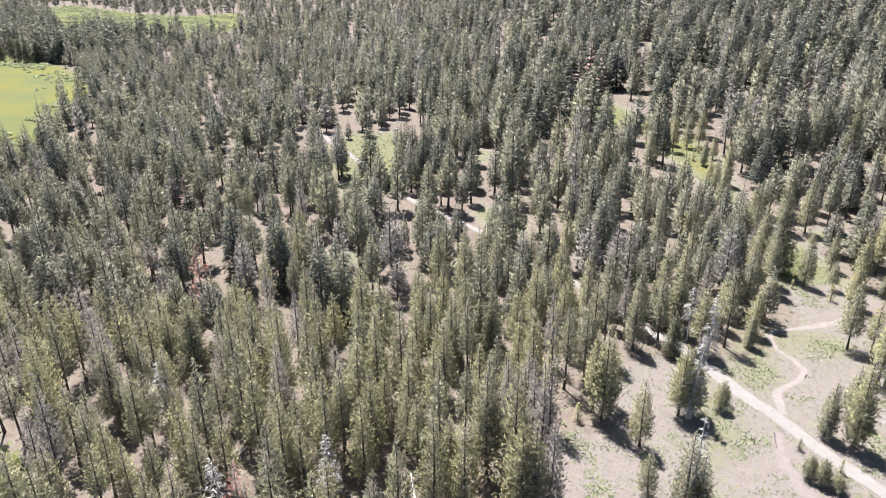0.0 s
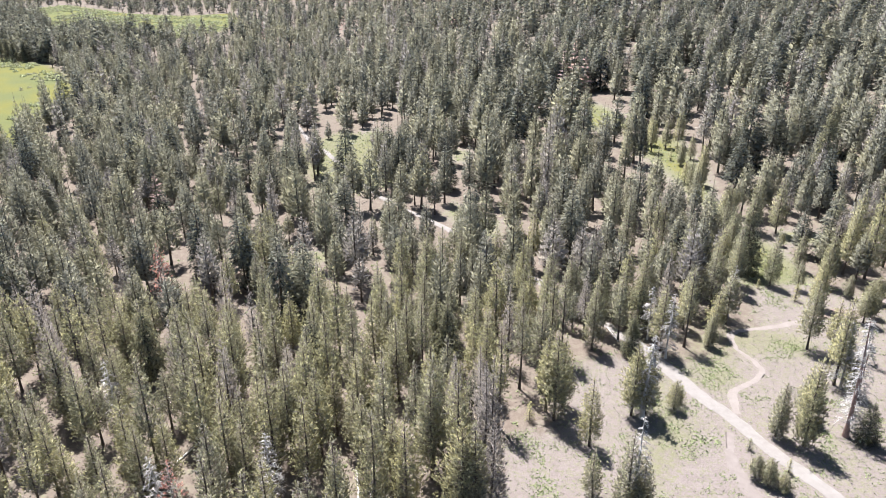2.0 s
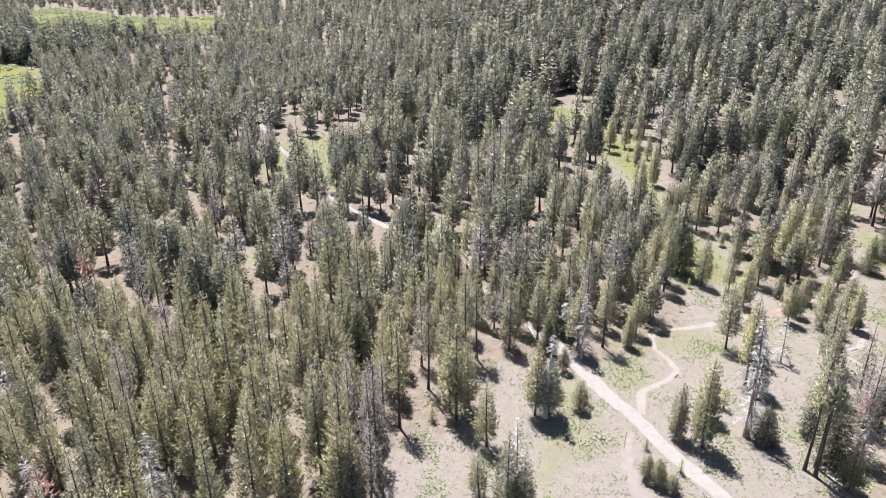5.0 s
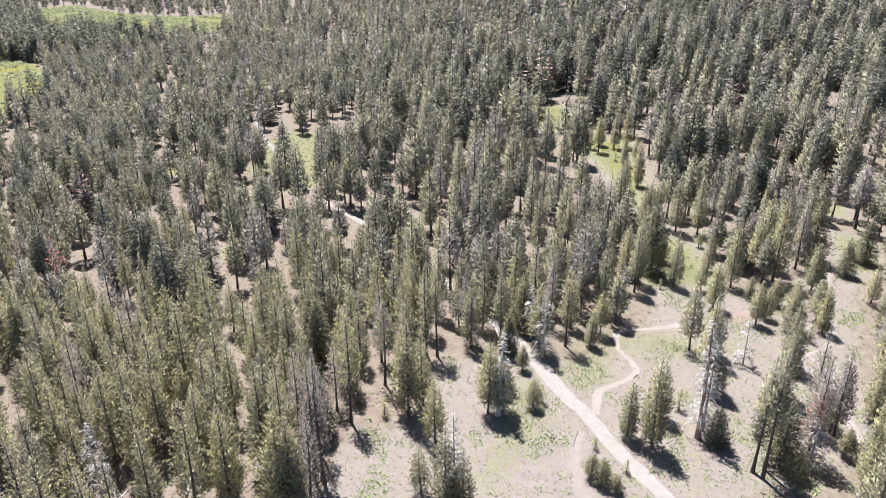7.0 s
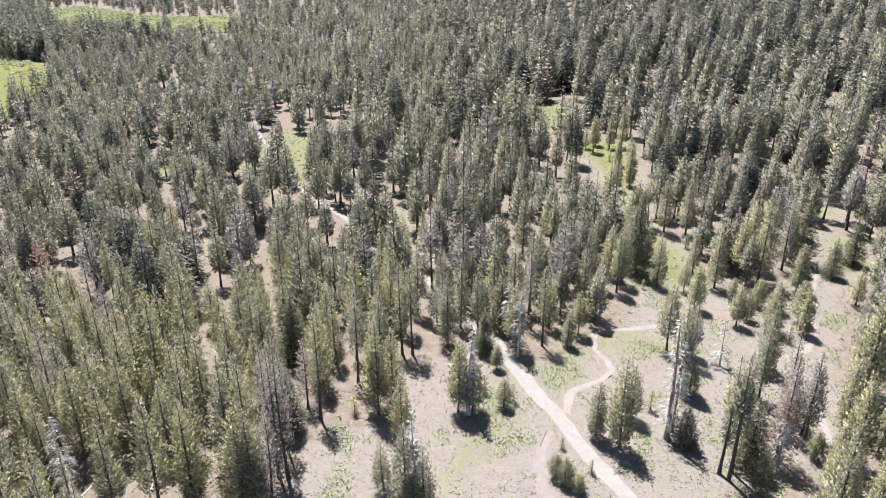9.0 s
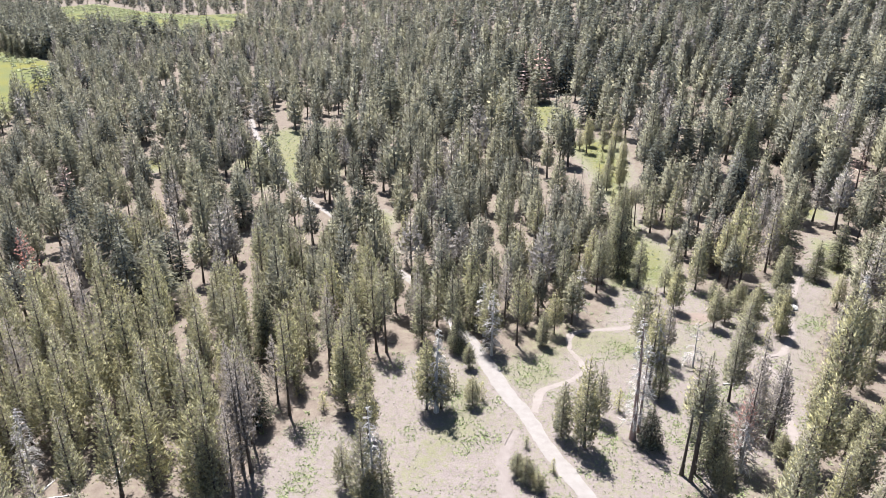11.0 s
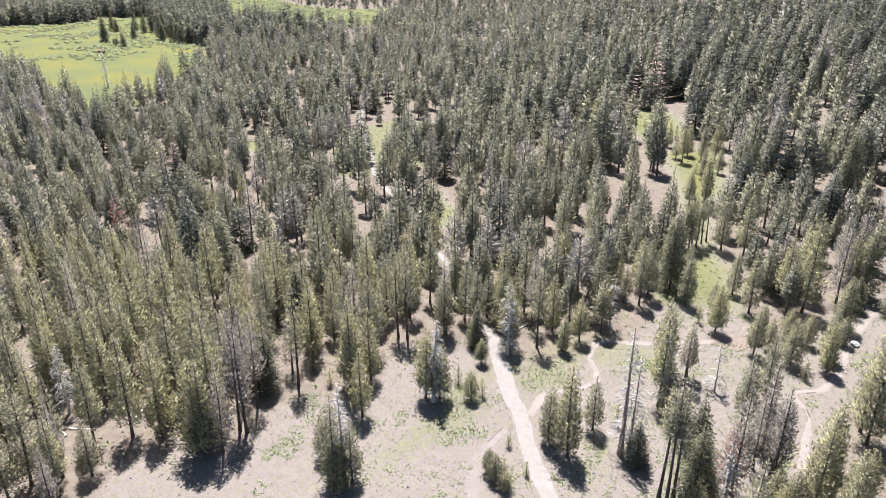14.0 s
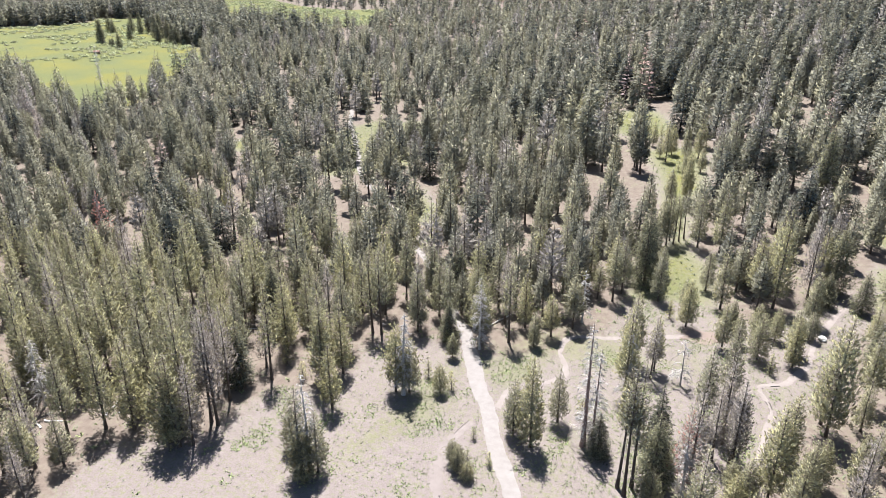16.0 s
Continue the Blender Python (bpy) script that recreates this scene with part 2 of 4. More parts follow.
# ---- mesh helpers ----
def raw_mesh(name, verts, tris, mat, tone=None, normals=None):
    """A mesh from arrays of corners and triangles."""
    me = bpy.data.meshes.new(name)
    verts, tris = np.asarray(verts, np.float32), np.asarray(tris, np.int32)
    me.vertices.add(len(verts))
    me.vertices.foreach_set("co", verts.ravel())
    me.loops.add(tris.size)
    me.loops.foreach_set("vertex_index", tris.ravel())
    me.polygons.add(len(tris))
    me.polygons.foreach_set("loop_start", np.arange(0, tris.size, 3, dtype=np.int32))
    me.update(calc_edges=True)
    me.materials.append(mat)
    if tone is not None:
        at = me.attributes.new("tone", "FLOAT", "POINT")
        at.data.foreach_set("value", np.asarray(tone, np.float32))
    if normals is not None:
        me.polygons.foreach_set("use_smooth", np.ones(len(tris), bool))
        me.normals_split_custom_set_from_vertices(normals.tolist())
    return me


def crown_normals(rng, v, f, lift=0.56, rough=0.17):
    """Soft normals that lean out of the crown, as a mass of fine needles has them, and faces wound to suit."""
    n = v * (1, 1, 0)
    n /= np.linalg.norm(n, axis=1)[:, None] + 0.25
    n[:, 2] = lift
    n /= np.linalg.norm(n, axis=1)[:, None]
    jitter = rng.normal(0, rough, (len(v) // 3 + 1, 3))
    n += np.repeat(jitter, 3, 0)[:len(v)]
    n /= np.linalg.norm(n, axis=1)[:, None]
    face = np.cross(v[f[:, 1]] - v[f[:, 0]], v[f[:, 2]] - v[f[:, 0]])
    turned = (face * n[f[:, 0]]).sum(1) < 0
    f = np.where(turned[:, None], f[:, ::-1], f)
    return f, n


def cone_rows(points, radii, sides):
    """A tapered tube along points, closed at its tip: corners and triangles."""
    points = np.asarray(points, float)
    v, f = [], []
    for i, (p, r) in enumerate(zip(points, radii)):
        d = points[min(i + 1, len(points) - 1)] - points[max(i - 1, 0)]
        d /= np.linalg.norm(d)
        a = np.cross(d, (0.31, 0.9, 0.2) if abs(d[1]) < 0.9 else (1, 0, 0))
        a /= np.linalg.norm(a)
        b = np.cross(d, a)
        for k in range(sides):
            w = 2 * math.pi * k / sides
            v.append(p + r * (math.cos(w) * a + math.sin(w) * b))
    for i in range(len(points) - 1):
        for k in range(sides):
            a0, b0 = i * sides + k, i * sides + (k + 1) % sides
            f += [(a0, b0, b0 + sides), (a0, b0 + sides, a0 + sides)]
    return np.array(v), np.array(f)


def spike(p, q, r):
    """A thin three-sided limb from p that ends in a point at q."""
    p, q = np.asarray(p, float), np.asarray(q, float)
    d = (q - p) / (np.linalg.norm(q - p) + 1e-6)
    a = np.cross(d, (0.31, 0.9, 0.2) if abs(d[1]) < 0.9 else (1, 0, 0))
    a /= np.linalg.norm(a)
    b = np.cross(d, a)
    return np.array([p + r * a, p + r * (0.866 * b - 0.5 * a), p - r * (0.866 * b + 0.5 * a), q]), np.array([(0, 1, 3), (1, 2, 3), (2, 0, 3)])


def joined(parts):
    v, f, n = [], [], 0
    for pv, pf in parts:
        v.append(pv)
        f.append(np.asarray(pf) + n)
        n += len(pv)
    return np.concatenate(v), np.concatenate(f)


def sprays(rng, centres, ways, count, length, width, spread, lift, flat, size):
    """Needle sprays: at each centre some long triangles that fan out about the branch's way."""
    n = len(centres) * count
    size = np.repeat(size, count)[:, None]
    c = np.repeat(centres, count, 0) + rng.normal(0, length * 0.22, (n, 3)) * size
    d = np.repeat(ways, count, 0) + rng.normal(0, spread, (n, 3))
    d[:, 2] += lift
    d /= np.linalg.norm(d, axis=1)[:, None]
    face = rng.normal(0, 0.45, (n, 3))
    face += np.repeat(ways, count, 0) * (1, 1, 0)
    face[:, 2] += flat
    s = np.cross(d, face)
    s /= np.linalg.norm(s, axis=1)[:, None] + 1e-6
    ln = length * rng.uniform(0.6, 1.25, (n, 1)) * size
    w = width * rng.uniform(0.6, 1.3, (n, 1)) * size
    v = np.stack([c - d * ln * 0.45 + s * w * 0.5, c - d * ln * 0.1 - s * w * 0.6, c + d * ln * 0.6], 1).reshape(-1, 3)
    return v, np.arange(n * 3).reshape(-1, 3)


def shingles(rng, centres, ways, outward, length, width, size):
    """Tufts that lie along the crown's surface, one triangle each, facing outwards."""
    n, size = len(centres), size[:, None]
    d = ways + rng.normal(0, 0.28, (n, 3))
    d /= np.linalg.norm(d, axis=1)[:, None]
    s = np.cross(d, outward + rng.normal(0, 0.3, (n, 3)))
    s /= np.linalg.norm(s, axis=1)[:, None] + 1e-6
    ln, w = length * rng.uniform(0.6, 1.25, (n, 1)) * size, width * rng.uniform(0.6, 1.3, (n, 1)) * size
    v = np.stack([centres - d * ln * 0.45 + s * w * 0.5, centres - d * ln * 0.25 - s * w * 0.6, centres + d * ln * 0.6], 1).reshape(-1, 3)
    return v, np.arange(n * 3).reshape(-1, 3)


def fronds(rng, roots, tips, wide):
    """Flat boughs as kites from root to tip, each rolled a little: corners and triangles."""
    n = len(roots)
    d = tips - roots
    ln = np.linalg.norm(d, axis=1)[:, None]
    side = np.cross(d / ln, (0, 0, 1.0))
    side /= np.linalg.norm(side, axis=1)[:, None] + 1e-6
    side[:, 2] += rng.normal(0, 0.6, n)
    w = ln * wide * rng.uniform(0.6, 1.3, (n, 1))
    at = rng.uniform(0.4, 0.75, (n, 1))
    mid = roots + d * at
    mid[:, 2] += 0.05 * ln[:, 0]
    v = np.stack([roots + d * 0.12, mid + side * w, tips, mid - side * w * rng.uniform(0.6, 1.2, (n, 1))], 1).reshape(-1, 3)
    i = np.arange(n)[:, None] * 4
    return v, np.concatenate([i + (0, 1, 2), i + (0, 2, 3)])


def profile(kind, u):
    """The crown's half width over its height, 0 at the lowest live limb and 1 at the top."""
    if kind == "fir":
        return (1 - u) ** 0.82 * min(1, 0.75 + u * 1.6) + 0.02
    if kind == "young":
        return (1 - u) ** 0.7 * min(1, 0.7 + u * 1.5) + 0.06
    if kind == "big":
        return (1 - u) ** 0.6 * min(1, 0.55 + u * 1.8) + 0.06
    return (1 - u) ** 0.68 * min(1, 0.62 + u * 1.7) + 0.03


SHAPES = {  # height, half width, lowest live limb, metres between whorls, limbs in a whorl
    "pine": (16.0, 2.75, 0.15, 0.42, 6),
    "grey": (16.0, 2.5, 0.20, 0.44, 6),
    "red": (14.0, 2.4, 0.15, 0.46, 6),
    "fir": (18.0, 4.1, 0.06, 0.40, 7),
    "young": (4.0, 1.35, 0.05, 0.26, 6),
    "big": (12.0, 3.1, 0.12, 0.42, 7),
    "tall": (17.0, 2.5, 0.34, 0.40, 6),
}


def tree_arrays(kind, seed, detail):
    """Trunk, limbs, dry twigs and needles of a conifer as arrays. detail: 0 near to 3 far."""
    rng = np.random.default_rng(seed)
    h, half, low, step, ring = SHAPES[kind]
    half *= rng.uniform(0.8, 1.2)
    low *= rng.uniform(0.6, 1.7)
    step *= (1.0, 1.7, 2.0, 4.5)[detail]
    ring = max(4, ring - (0, 0, 1, 2)[detail])
    bend = rng.normal(0, 0.012 * h, 2)
    girth = 0.0115 * h + 0.03

    def axis(z):
        u = z / h
        return np.array([bend[0] * math.sin(u * 2.6), bend[1] * math.sin(u * 2.2), z])

    rows = (9, 5, 3, 2)[detail]
    trunk = cone_rows([axis(h * i / rows) for i in range(rows + 1)], [max(0.02, girth * (1 - 0.94 * i / rows) * (1.35 if i == 0 else 1)) for i in range(rows + 1)], (8, 5, 3, 3)[detail])
    limbs, twigs, centres, ways, spans, roots, tips = [], [], [], [], [], [], []
    side_bias, bias_way = rng.uniform(0, 0.25), rng.uniform(0, 6.283)
    pines = kind in ("pine", "grey", "red", "tall")
    z = h * low
    while z < h * 0.985:
        u = (z / h - low) / (1 - low)
        turn = rng.uniform(0, 6.28)
        swell = rng.uniform(0.7, 1.2) if detail == 0 else rng.uniform(0.76, 1.15)
        for k in range(ring):
            if rng.random() < (0.05 if kind == "fir" else 0.13 + 0.22 * (1 - u) ** 2 * pines) * (1 if detail == 0 else 0.5):
                continue
            a = turn + 6.283 * k / ring + rng.normal(0, 0.25)
            reach = half * profile(kind, u) * rng.uniform(0.7, 1.15) * swell * (1 + side_bias * math.cos(a - bias_way)) * (1 if detail == 0 else 1.06 * (1 - u) ** 0.28)
            rise = (-0.22 + 0.75 * u if kind != "fir" else -0.38 + 0.7 * u) + rng.normal(0, 0.09)
            d = np.array([math.cos(a), math.sin(a), rise])
            d /= np.linalg.norm(d)
            p = axis(z + rng.uniform(-0.4, 0.4) * step)
            tip = p + d * reach
            tip[2] += 0.1 * reach
            if detail == 0:
                limbs.append(spike(p, tip, 0.014 + 0.012 * reach))
                for i in range(int(rng.integers(1, 3)) if pines else 0):
                    q = p + (tip - p) * rng.uniform(0.15, 0.75)
                    w = d + rng.normal(0, 0.6, 3) * (1, 1, 0.45)
                    twigs.append(spike(q, q + w * rng.uniform(0.25, 0.5) * (0.4 + 0.5 * reach), 0.024))
                span = 0.6 if pines else 0.82
                n = max(1, int(round(reach * span / (0.27 if kind == "young" else 0.48 if kind == "fir" else 0.38))))
                for i in range(n):
                    c = p + (tip - p) * (1.02 - span * (i + rng.uniform(0, 0.8)) / n)
                    c[:2] += rng.normal(0, 0.13 * reach, 2)
                    centres.append(c)
                    ways.append(d)
                    spans.append(reach)
            else:
                roots.append(p + (tip - p) * (0.25 if pines and detail == 1 else 0.0))
                tips.append(tip)
                for i in range((0, 7, 3, 2)[detail]):
                    c = p + (tip - p) * rng.uniform(0.15 if i % 3 == 0 else 0.45, 1.05)
                    c[:2] += rng.normal(0, 0.15 * reach, 2)
                    centres.append(c)
                    ways.append(d)
                    spans.append(reach)
        z += step * rng.uniform(0.8, 1.2)
    for i in range((5, 3, 2, 1)[detail]):
        centres.append(axis(h * (1.005 - 0.012 * i)))
        ways.append(np.array([0, 0, 1.6]))
        spans.append((0.9, 0.6, 0.5, 0.5)[detail])
    size = {"young": 0.62, "fir": 1.0, "big": 0.95}.get(kind, 1.0)
    centres, ways, spans = np.array(centres), np.array(ways), np.array(spans)
    spans = np.clip(spans / (1.0, 1.5, 1.7, 1.8)[detail], 0.4, 1.1) if kind != "young" else np.ones(len(spans))
    if kind in ("red", "tall", "grey") and detail == 0:
        keep = rng.random(len(centres)) < (0.8 if kind == "red" else 0.66)
        centres, ways, spans = centres[keep], ways[keep], spans[keep]
    count = (11 if kind == "red" else 10, 1, 1, 1)[detail]
    needles = sprays(rng, centres, ways, count, (0.31 if kind != "fir" else 0.36, 0.36, 0.55, 1.4)[detail] * size, (0.09 if kind != "fir" else 0.11, 0.105, 0.175, 0.65)[detail] * size, 0.4, -0.25 if kind == "fir" else 0.75, 0.35, spans)
    if kind not in ("young", "red"):
        # the close inner mass of the crown, which the outer sprays cover
        n = int((1350, 760, 270, 52)[detail] * {"fir": 1.25, "grey": 0.5, "big": 1.0, "tall": 0.35}.get(kind, 1.0))
        us = 1 - np.sqrt(1 - rng.uniform(0.1 if pines else 0.0, 0.97, n))
        around, out = rng.uniform(0, 6.283, n), np.sqrt(rng.uniform(0.25, 1, n)) * (0.74 if kind in ("big", "tall") else 0.88)
        wide = np.array([half * profile(kind, u) for u in us])
        spot = np.array([axis(h * (low + (1 - low) * u)) for u in us])
        # tiers of boughs stand out, with hollows between them
        p1, p2, p3 = rng.uniform(0, 6.283, 3)
        tier = np.sin(spot[:, 2] * 6.283 / (0.085 * h) + p1 + 1.3 * np.sin(around * 2 + p2))
        wide = wide * (1 + (0.14 if detail == 0 else 0.07) * tier + 0.08 * np.sin(around * 3 + spot[:, 2] * 1.1 + p3))
        outward = np.stack([np.cos(around), np.sin(around), np.full(n, 0.3)], 1)
        dirs = outward * (0.75, 0.75, 0) + (0, 0, -0.45) if kind == "fir" else outward * (0.5, 0.5, 0) + (0, 0, 0.85)
        spot[:, :2] += outward[:, :2] * (wide * out)[:, None]
        core = shingles(rng, spot, dirs, outward, (0.5, 0.72, 1.05, 1.8)[detail] * size, (0.22, 0.37, 0.58, 1.0)[detail] * size, np.clip(wide / 1.6, 0.35, 1.15))
        needles = joined([needles, core])
    if detail > 0:
        needles = joined([needles, fronds(rng, np.array(roots), np.array(tips), (0, 0.12, 0.2, 0.4)[detail])])
    if detail == 0 and kind != "young":
        for i in range(int(10 + 28 * low)):
            zz = h * rng.uniform(0.06, low + 0.3)
            a = rng.uniform(0, 6.28)
            p = axis(zz)
            q = p + np.array([math.cos(a), math.sin(a), -0.15]) * rng.uniform(0.5, 0.75 * half)
            twigs.append(spike(p, q, 0.026))
            for j in range(2):
                r = p + (q - p) * rng.uniform(0.3, 0.9)
                twigs.append(spike(r, r + rng.normal(0, 0.4, 3), 0.016))
    return trunk, (joined(limbs) if limbs else None), (joined(twigs) if twigs else None), needles


def part(name, me, parent, label=""):
    ob = new(name, me)
    ob.parent = parent
    return tagged(ob, label)


def thing(name, label, category, group=""):
    return tagged(new(name), label, category, group)


KINDS = {  # name, label, category, group, needles, bark
    "pine": ("lodgepole_pine", "tall slender green pine with a dark bare lower trunk", "pine tree", "pines of the near forest", pine_needles, pine_bark),
    "grey": ("fading_pine", "thin greyish pine losing its needles", "pine tree", "fading pines", grey_needles, pine_bark),
    "red": ("dying_pine", "dying pine with rust-red needles and bare grey twigs", "pine tree", "dying pines", red_needles, grey_wood),
    "fir": ("fir_tree", "dense dark green conical fir with limbs to the ground", "fir tree", "firs", fir_needles, pine_bark),
    "young": ("young_pine", "low bushy bright green young pine in the open", "young pine", "young pines", young_needles, pine_bark),
    "big": ("broad_pine", "broad yellow-green pine with heavy limbs and thick trunk", "pine tree", "broad pines", pine_needles, pine_bark),
}
KINDS["tall"] = ("lodgepole_pine", "tall green pine with a long bare dark lower trunk", "pine tree", "pines of the near forest", pine_needles, pine_bark)
VARIANTS = {"tall": 4, "pine": 9, "grey": 4, "red": 3, "fir": 5, "young": 5, "big": 4}
masters = {}


def plant(kind, variant, x, y, h, turn):
    """A conifer of that height: the first of a variant is built, the others are copies."""
    s = h / SHAPES[kind][0]
    m = pose(x, y, float(ground_z(x, y)) - 0.05, 0, 0, turn)
    wide = s ** 0.6
    if (kind, variant) in masters:
        ob, s0, w0 = masters[kind, variant]
        return copy_thing(ob, m @ Matrix.Diagonal((wide / w0, wide / w0, s / s0, 1)))
    name, label, category, group, needles, wood = KINDS[kind]
    trunk, limbs, twigs, crown = tree_arrays(kind, 100 + 17 * variant + sum(map(ord, kind)), 0)
    ob = thing(name, label, category, group)
    part("trunk", raw_mesh("trunk", *trunk, wood), ob)
    if limbs:
        part("branchwork", raw_mesh("branchwork", *limbs, grey_wood if kind in ("grey", "red") else wood), ob)["kind"] = "stuff"
    if twigs:
        part("twigwork", raw_mesh("twigwork", *twigs, twig_wood), ob, "bare dry grey twigs inside the crown")["kind"] = "stuff"
    wound, lean = crown_normals(np.random.default_rng(variant), *crown)
    part("crown", raw_mesh("crown", crown[0], wound, needles, None, lean), ob)
    ob.matrix_basis = m @ Matrix.Diagonal((wide, wide, s, 1))
    masters[kind, variant] = ob, s, wide
    return ob


# ---- ground ----
def graded(lo, hi, step, far_lo, far_hi):
    mid = list(np.arange(lo, hi + 0.01, step))
    out, d = [], step
    v = hi
    while v < far_hi:
        d *= 1.35
        v += d
        out.append(v)
    pre, d, v = [], step, lo
    while v > far_lo:
        d *= 1.35
        v -= d
        pre.append(v)
    return np.array(pre[::-1] + mid + out)


def build_ground():
    gx, gy = graded(-110, 150, 2.5, -3500, 3500), graded(36, 330, 2.5, -3500, 3800)
    # the far meadows want closer rows too
    gx = np.unique(np.concatenate([gx, np.arange(-500, -110, 14.0), np.arange(158, 560, 14.0)]))
    gy = np.unique(np.concatenate([gy, np.arange(335, 900, 12.0)]))
    x, y = np.meshgrid(gx, gy)
    z = ground_z(x, y)
    v = np.stack([x.ravel(), y.ravel(), z.ravel()], 1)
    nx, ny = len(gx), len(gy)
    i = (np.arange(ny - 1)[:, None] * nx + np.arange(nx - 1)[None]).ravel()
    f = np.concatenate([np.stack([i, i + 1, i + nx + 1], 1), np.stack([i, i + nx + 1, i + nx], 1)])
    me = raw_mesh("ground", v, f, ground_cover)
    px, py = v[:, 0], v[:, 1]

    def soft(gap, width):
        return np.clip(0.5 - gap / width, 0, 1)

    soil = soft(edge_gap(px, py, CLEARING), 9)
    sedge = np.zeros(len(px))
    for g in GLADES:
        sedge = np.maximum(sedge, soft(edge_gap(px, py, g), 9))
        soil = np.maximum(soil, soft(edge_gap(px, py, g) - 1, 7))
    sedge = np.maximum(sedge, 0.6 * soft(line_gap(px, py, [(53, 98), (58, 112), (70, 108)]) - 7, 8))
    sedge = np.maximum(sedge, 0.6 * soft(line_gap(px, py, [(36, 74), (42, 84), (44, 96)]) - 5, 8))
    sedge = np.maximum(sedge, np.where(px > 45, 0.40, 0.36))
    sedge = np.where(soil > 0.5, sedge, np.maximum(sedge * 0.85, 0.0))
    lush = np.zeros(len(px))
    for g in MEADOWS + [GREEN_CORNER]:
        lush = np.maximum(lush, soft(edge_gap(px, py, g), 6 if g is GREEN_CORNER else 25))
    sedge = np.maximum(sedge, 0.75 * soft(edge_gap(px, py, OPEN_WOOD), 12))
    lush = np.maximum(lush, 0.42 * soft(edge_gap(px, py, OPEN_WOOD), 12))
    for g in GLADES:
        lush = np.maximum(lush, 0.52 * soft(edge_gap(px, py, g) + 1.5, 6))
    cover = me.attributes.new("cover", "FLOAT_COLOR", "POINT")
    cover.data.foreach_set("color", np.stack([soil, sedge, lush, np.ones(len(px))], 1).astype(np.float32).ravel())
    for p in me.polygons:
        p.use_smooth = True
    tagged(new("ground", me), "sandy forest ground with litter, sedge and meadow grass", "ground", kind="structure")


def ribbon(name, line, width, mat, label, lift, seed, fray=0.18, narrow=None):
    """A dirt way along a line, slightly crowned, with uneven edges."""
    rng = np.random.default_rng(seed)
    pts = [Vector((*p, 0)) for p in line]
    dense = []
    for a, b, c, d in zip([pts[0]] + pts[:-2], pts[:-1], pts[1:], pts[2:] + [pts[-1]]):
        n = max(2, int((c - b).length / 0.45))
        for i in range(n):
            u = i / n
            dense.append(0.5 * (2 * b + (c - a) * u + (2 * a - 5 * b + 4 * c - d) * u * u + (3 * b - a - 3 * c + d) * u ** 3))
    dense.append(pts[-1])
    v, f, across = [], [], (-1.0, -0.55, 0.0, 0.55, 1.0)
    wl = wr = 0.0
    for i, p in enumerate(dense):
        d = dense[min(i + 1, len(dense) - 1)] - dense[max(i - 1, 0)]
        side = Vector((-d.y, d.x, 0)).normalized()
        wl, wr = 0.93 * wl + rng.normal(0, fray * 0.35), 0.93 * wr + rng.normal(0, fray * 0.35)
        for s in across:
            w = width / 2 * s * (narrow if narrow and p.y > 112 else 1) + (wl if s < -0.9 else wr if s > 0.9 else 0)
            q = p + side * w
            v.append((q.x, q.y, float(ground_z(q.x, q.y)) + lift * (1.0 if abs(s) < 0.9 else 0.4) - (0.015 if abs(s) == 0.55 else 0)))
    n = len(across)
    for i in range(len(dense) - 1):
        for k in range(n - 1):
            a = i * n + k
            f += [(a, a + 1, a + n + 1), (a, a + n + 1, a + n)]
    me = raw_mesh(name, v, f, mat)
    for face in me.polygons:
        face.use_smooth = True
    tagged(new(name, me), label, "dirt road" if width > 2 else "trail", kind="structure")


def dirt_patch():
    rng = np.random.default_rng(5)
    n, c = 40, (85.5, 118.2)
    v = [(c[0], c[1], float(ground_z(*c)) + 0.1)]
    for k in range(n):
        a = 6.283 * k / n
        r = 1 + 0.22 * math.sin(3 * a + 1) + 0.12 * math.sin(7 * a) + rng.normal(0, 0.08)
        x, y = c[0] + 5.2 * r * math.cos(a), c[1] + 2.6 * r * math.sin(a)
        v.append((x, y, float(ground_z(x, y)) + 0.05))
    f = [(0, 1 + k, 1 + (k + 1) % n) for k in range(n)]
    tagged(new("bare_ground", raw_mesh("bare_ground", v, f, bare_dirt)), "patch of bare reddish-brown earth beside the trail", "ground", kind="structure")


build_ground()
ribbon("road", ROAD, 2.5, road_dirt, "pale dusty one-lane dirt road through the clearing", 0.07, 11, 0.2, narrow=0.72)
ribbon("trail", TRAIL, 1.2, trail_dirt, "narrow winding pale dirt trail", 0.035, 12, 0.22)
ribbon("side_trail", SIDE_TRAIL, 1.0, trail_dirt, "narrow worn dirt trail between young pines", 0.035, 13, 0.22)
ribbon("old_track", OLD_TRACK, 1.5, track_dirt, "faint worn wheel track in the clearing", 0.03, 14, 0.4)
ribbon("footpath", FOOTPATH, 0.8, trail_dirt, "faint footpath past the dead trees", 0.06, 15, 0.2)
dirt_patch()

# ---- trees that stand where they are known ----
# nothing else stands in the way of the dead trees and fallen trunks at the wood's edge
taken, certain = [], [(-14.5, 69.6), (-10.8, 66.2), (-27.7, 67.1), (-3.0, 71.5), (80.0, 74.2)]
draw = np.random.default_rng(42)


def stand(kind, x, y, h, sure=False):
    if not sure and any((x - a) ** 2 + (y - b) ** 2 < 2.4 ** 2 for a, b in certain):
        return None
    if sure:
        certain.append((x, y))
    taken.append((x, y))
    return plant(kind, int(draw.integers(VARIANTS[kind])), x, y, h, float(draw.uniform(0, 360)))


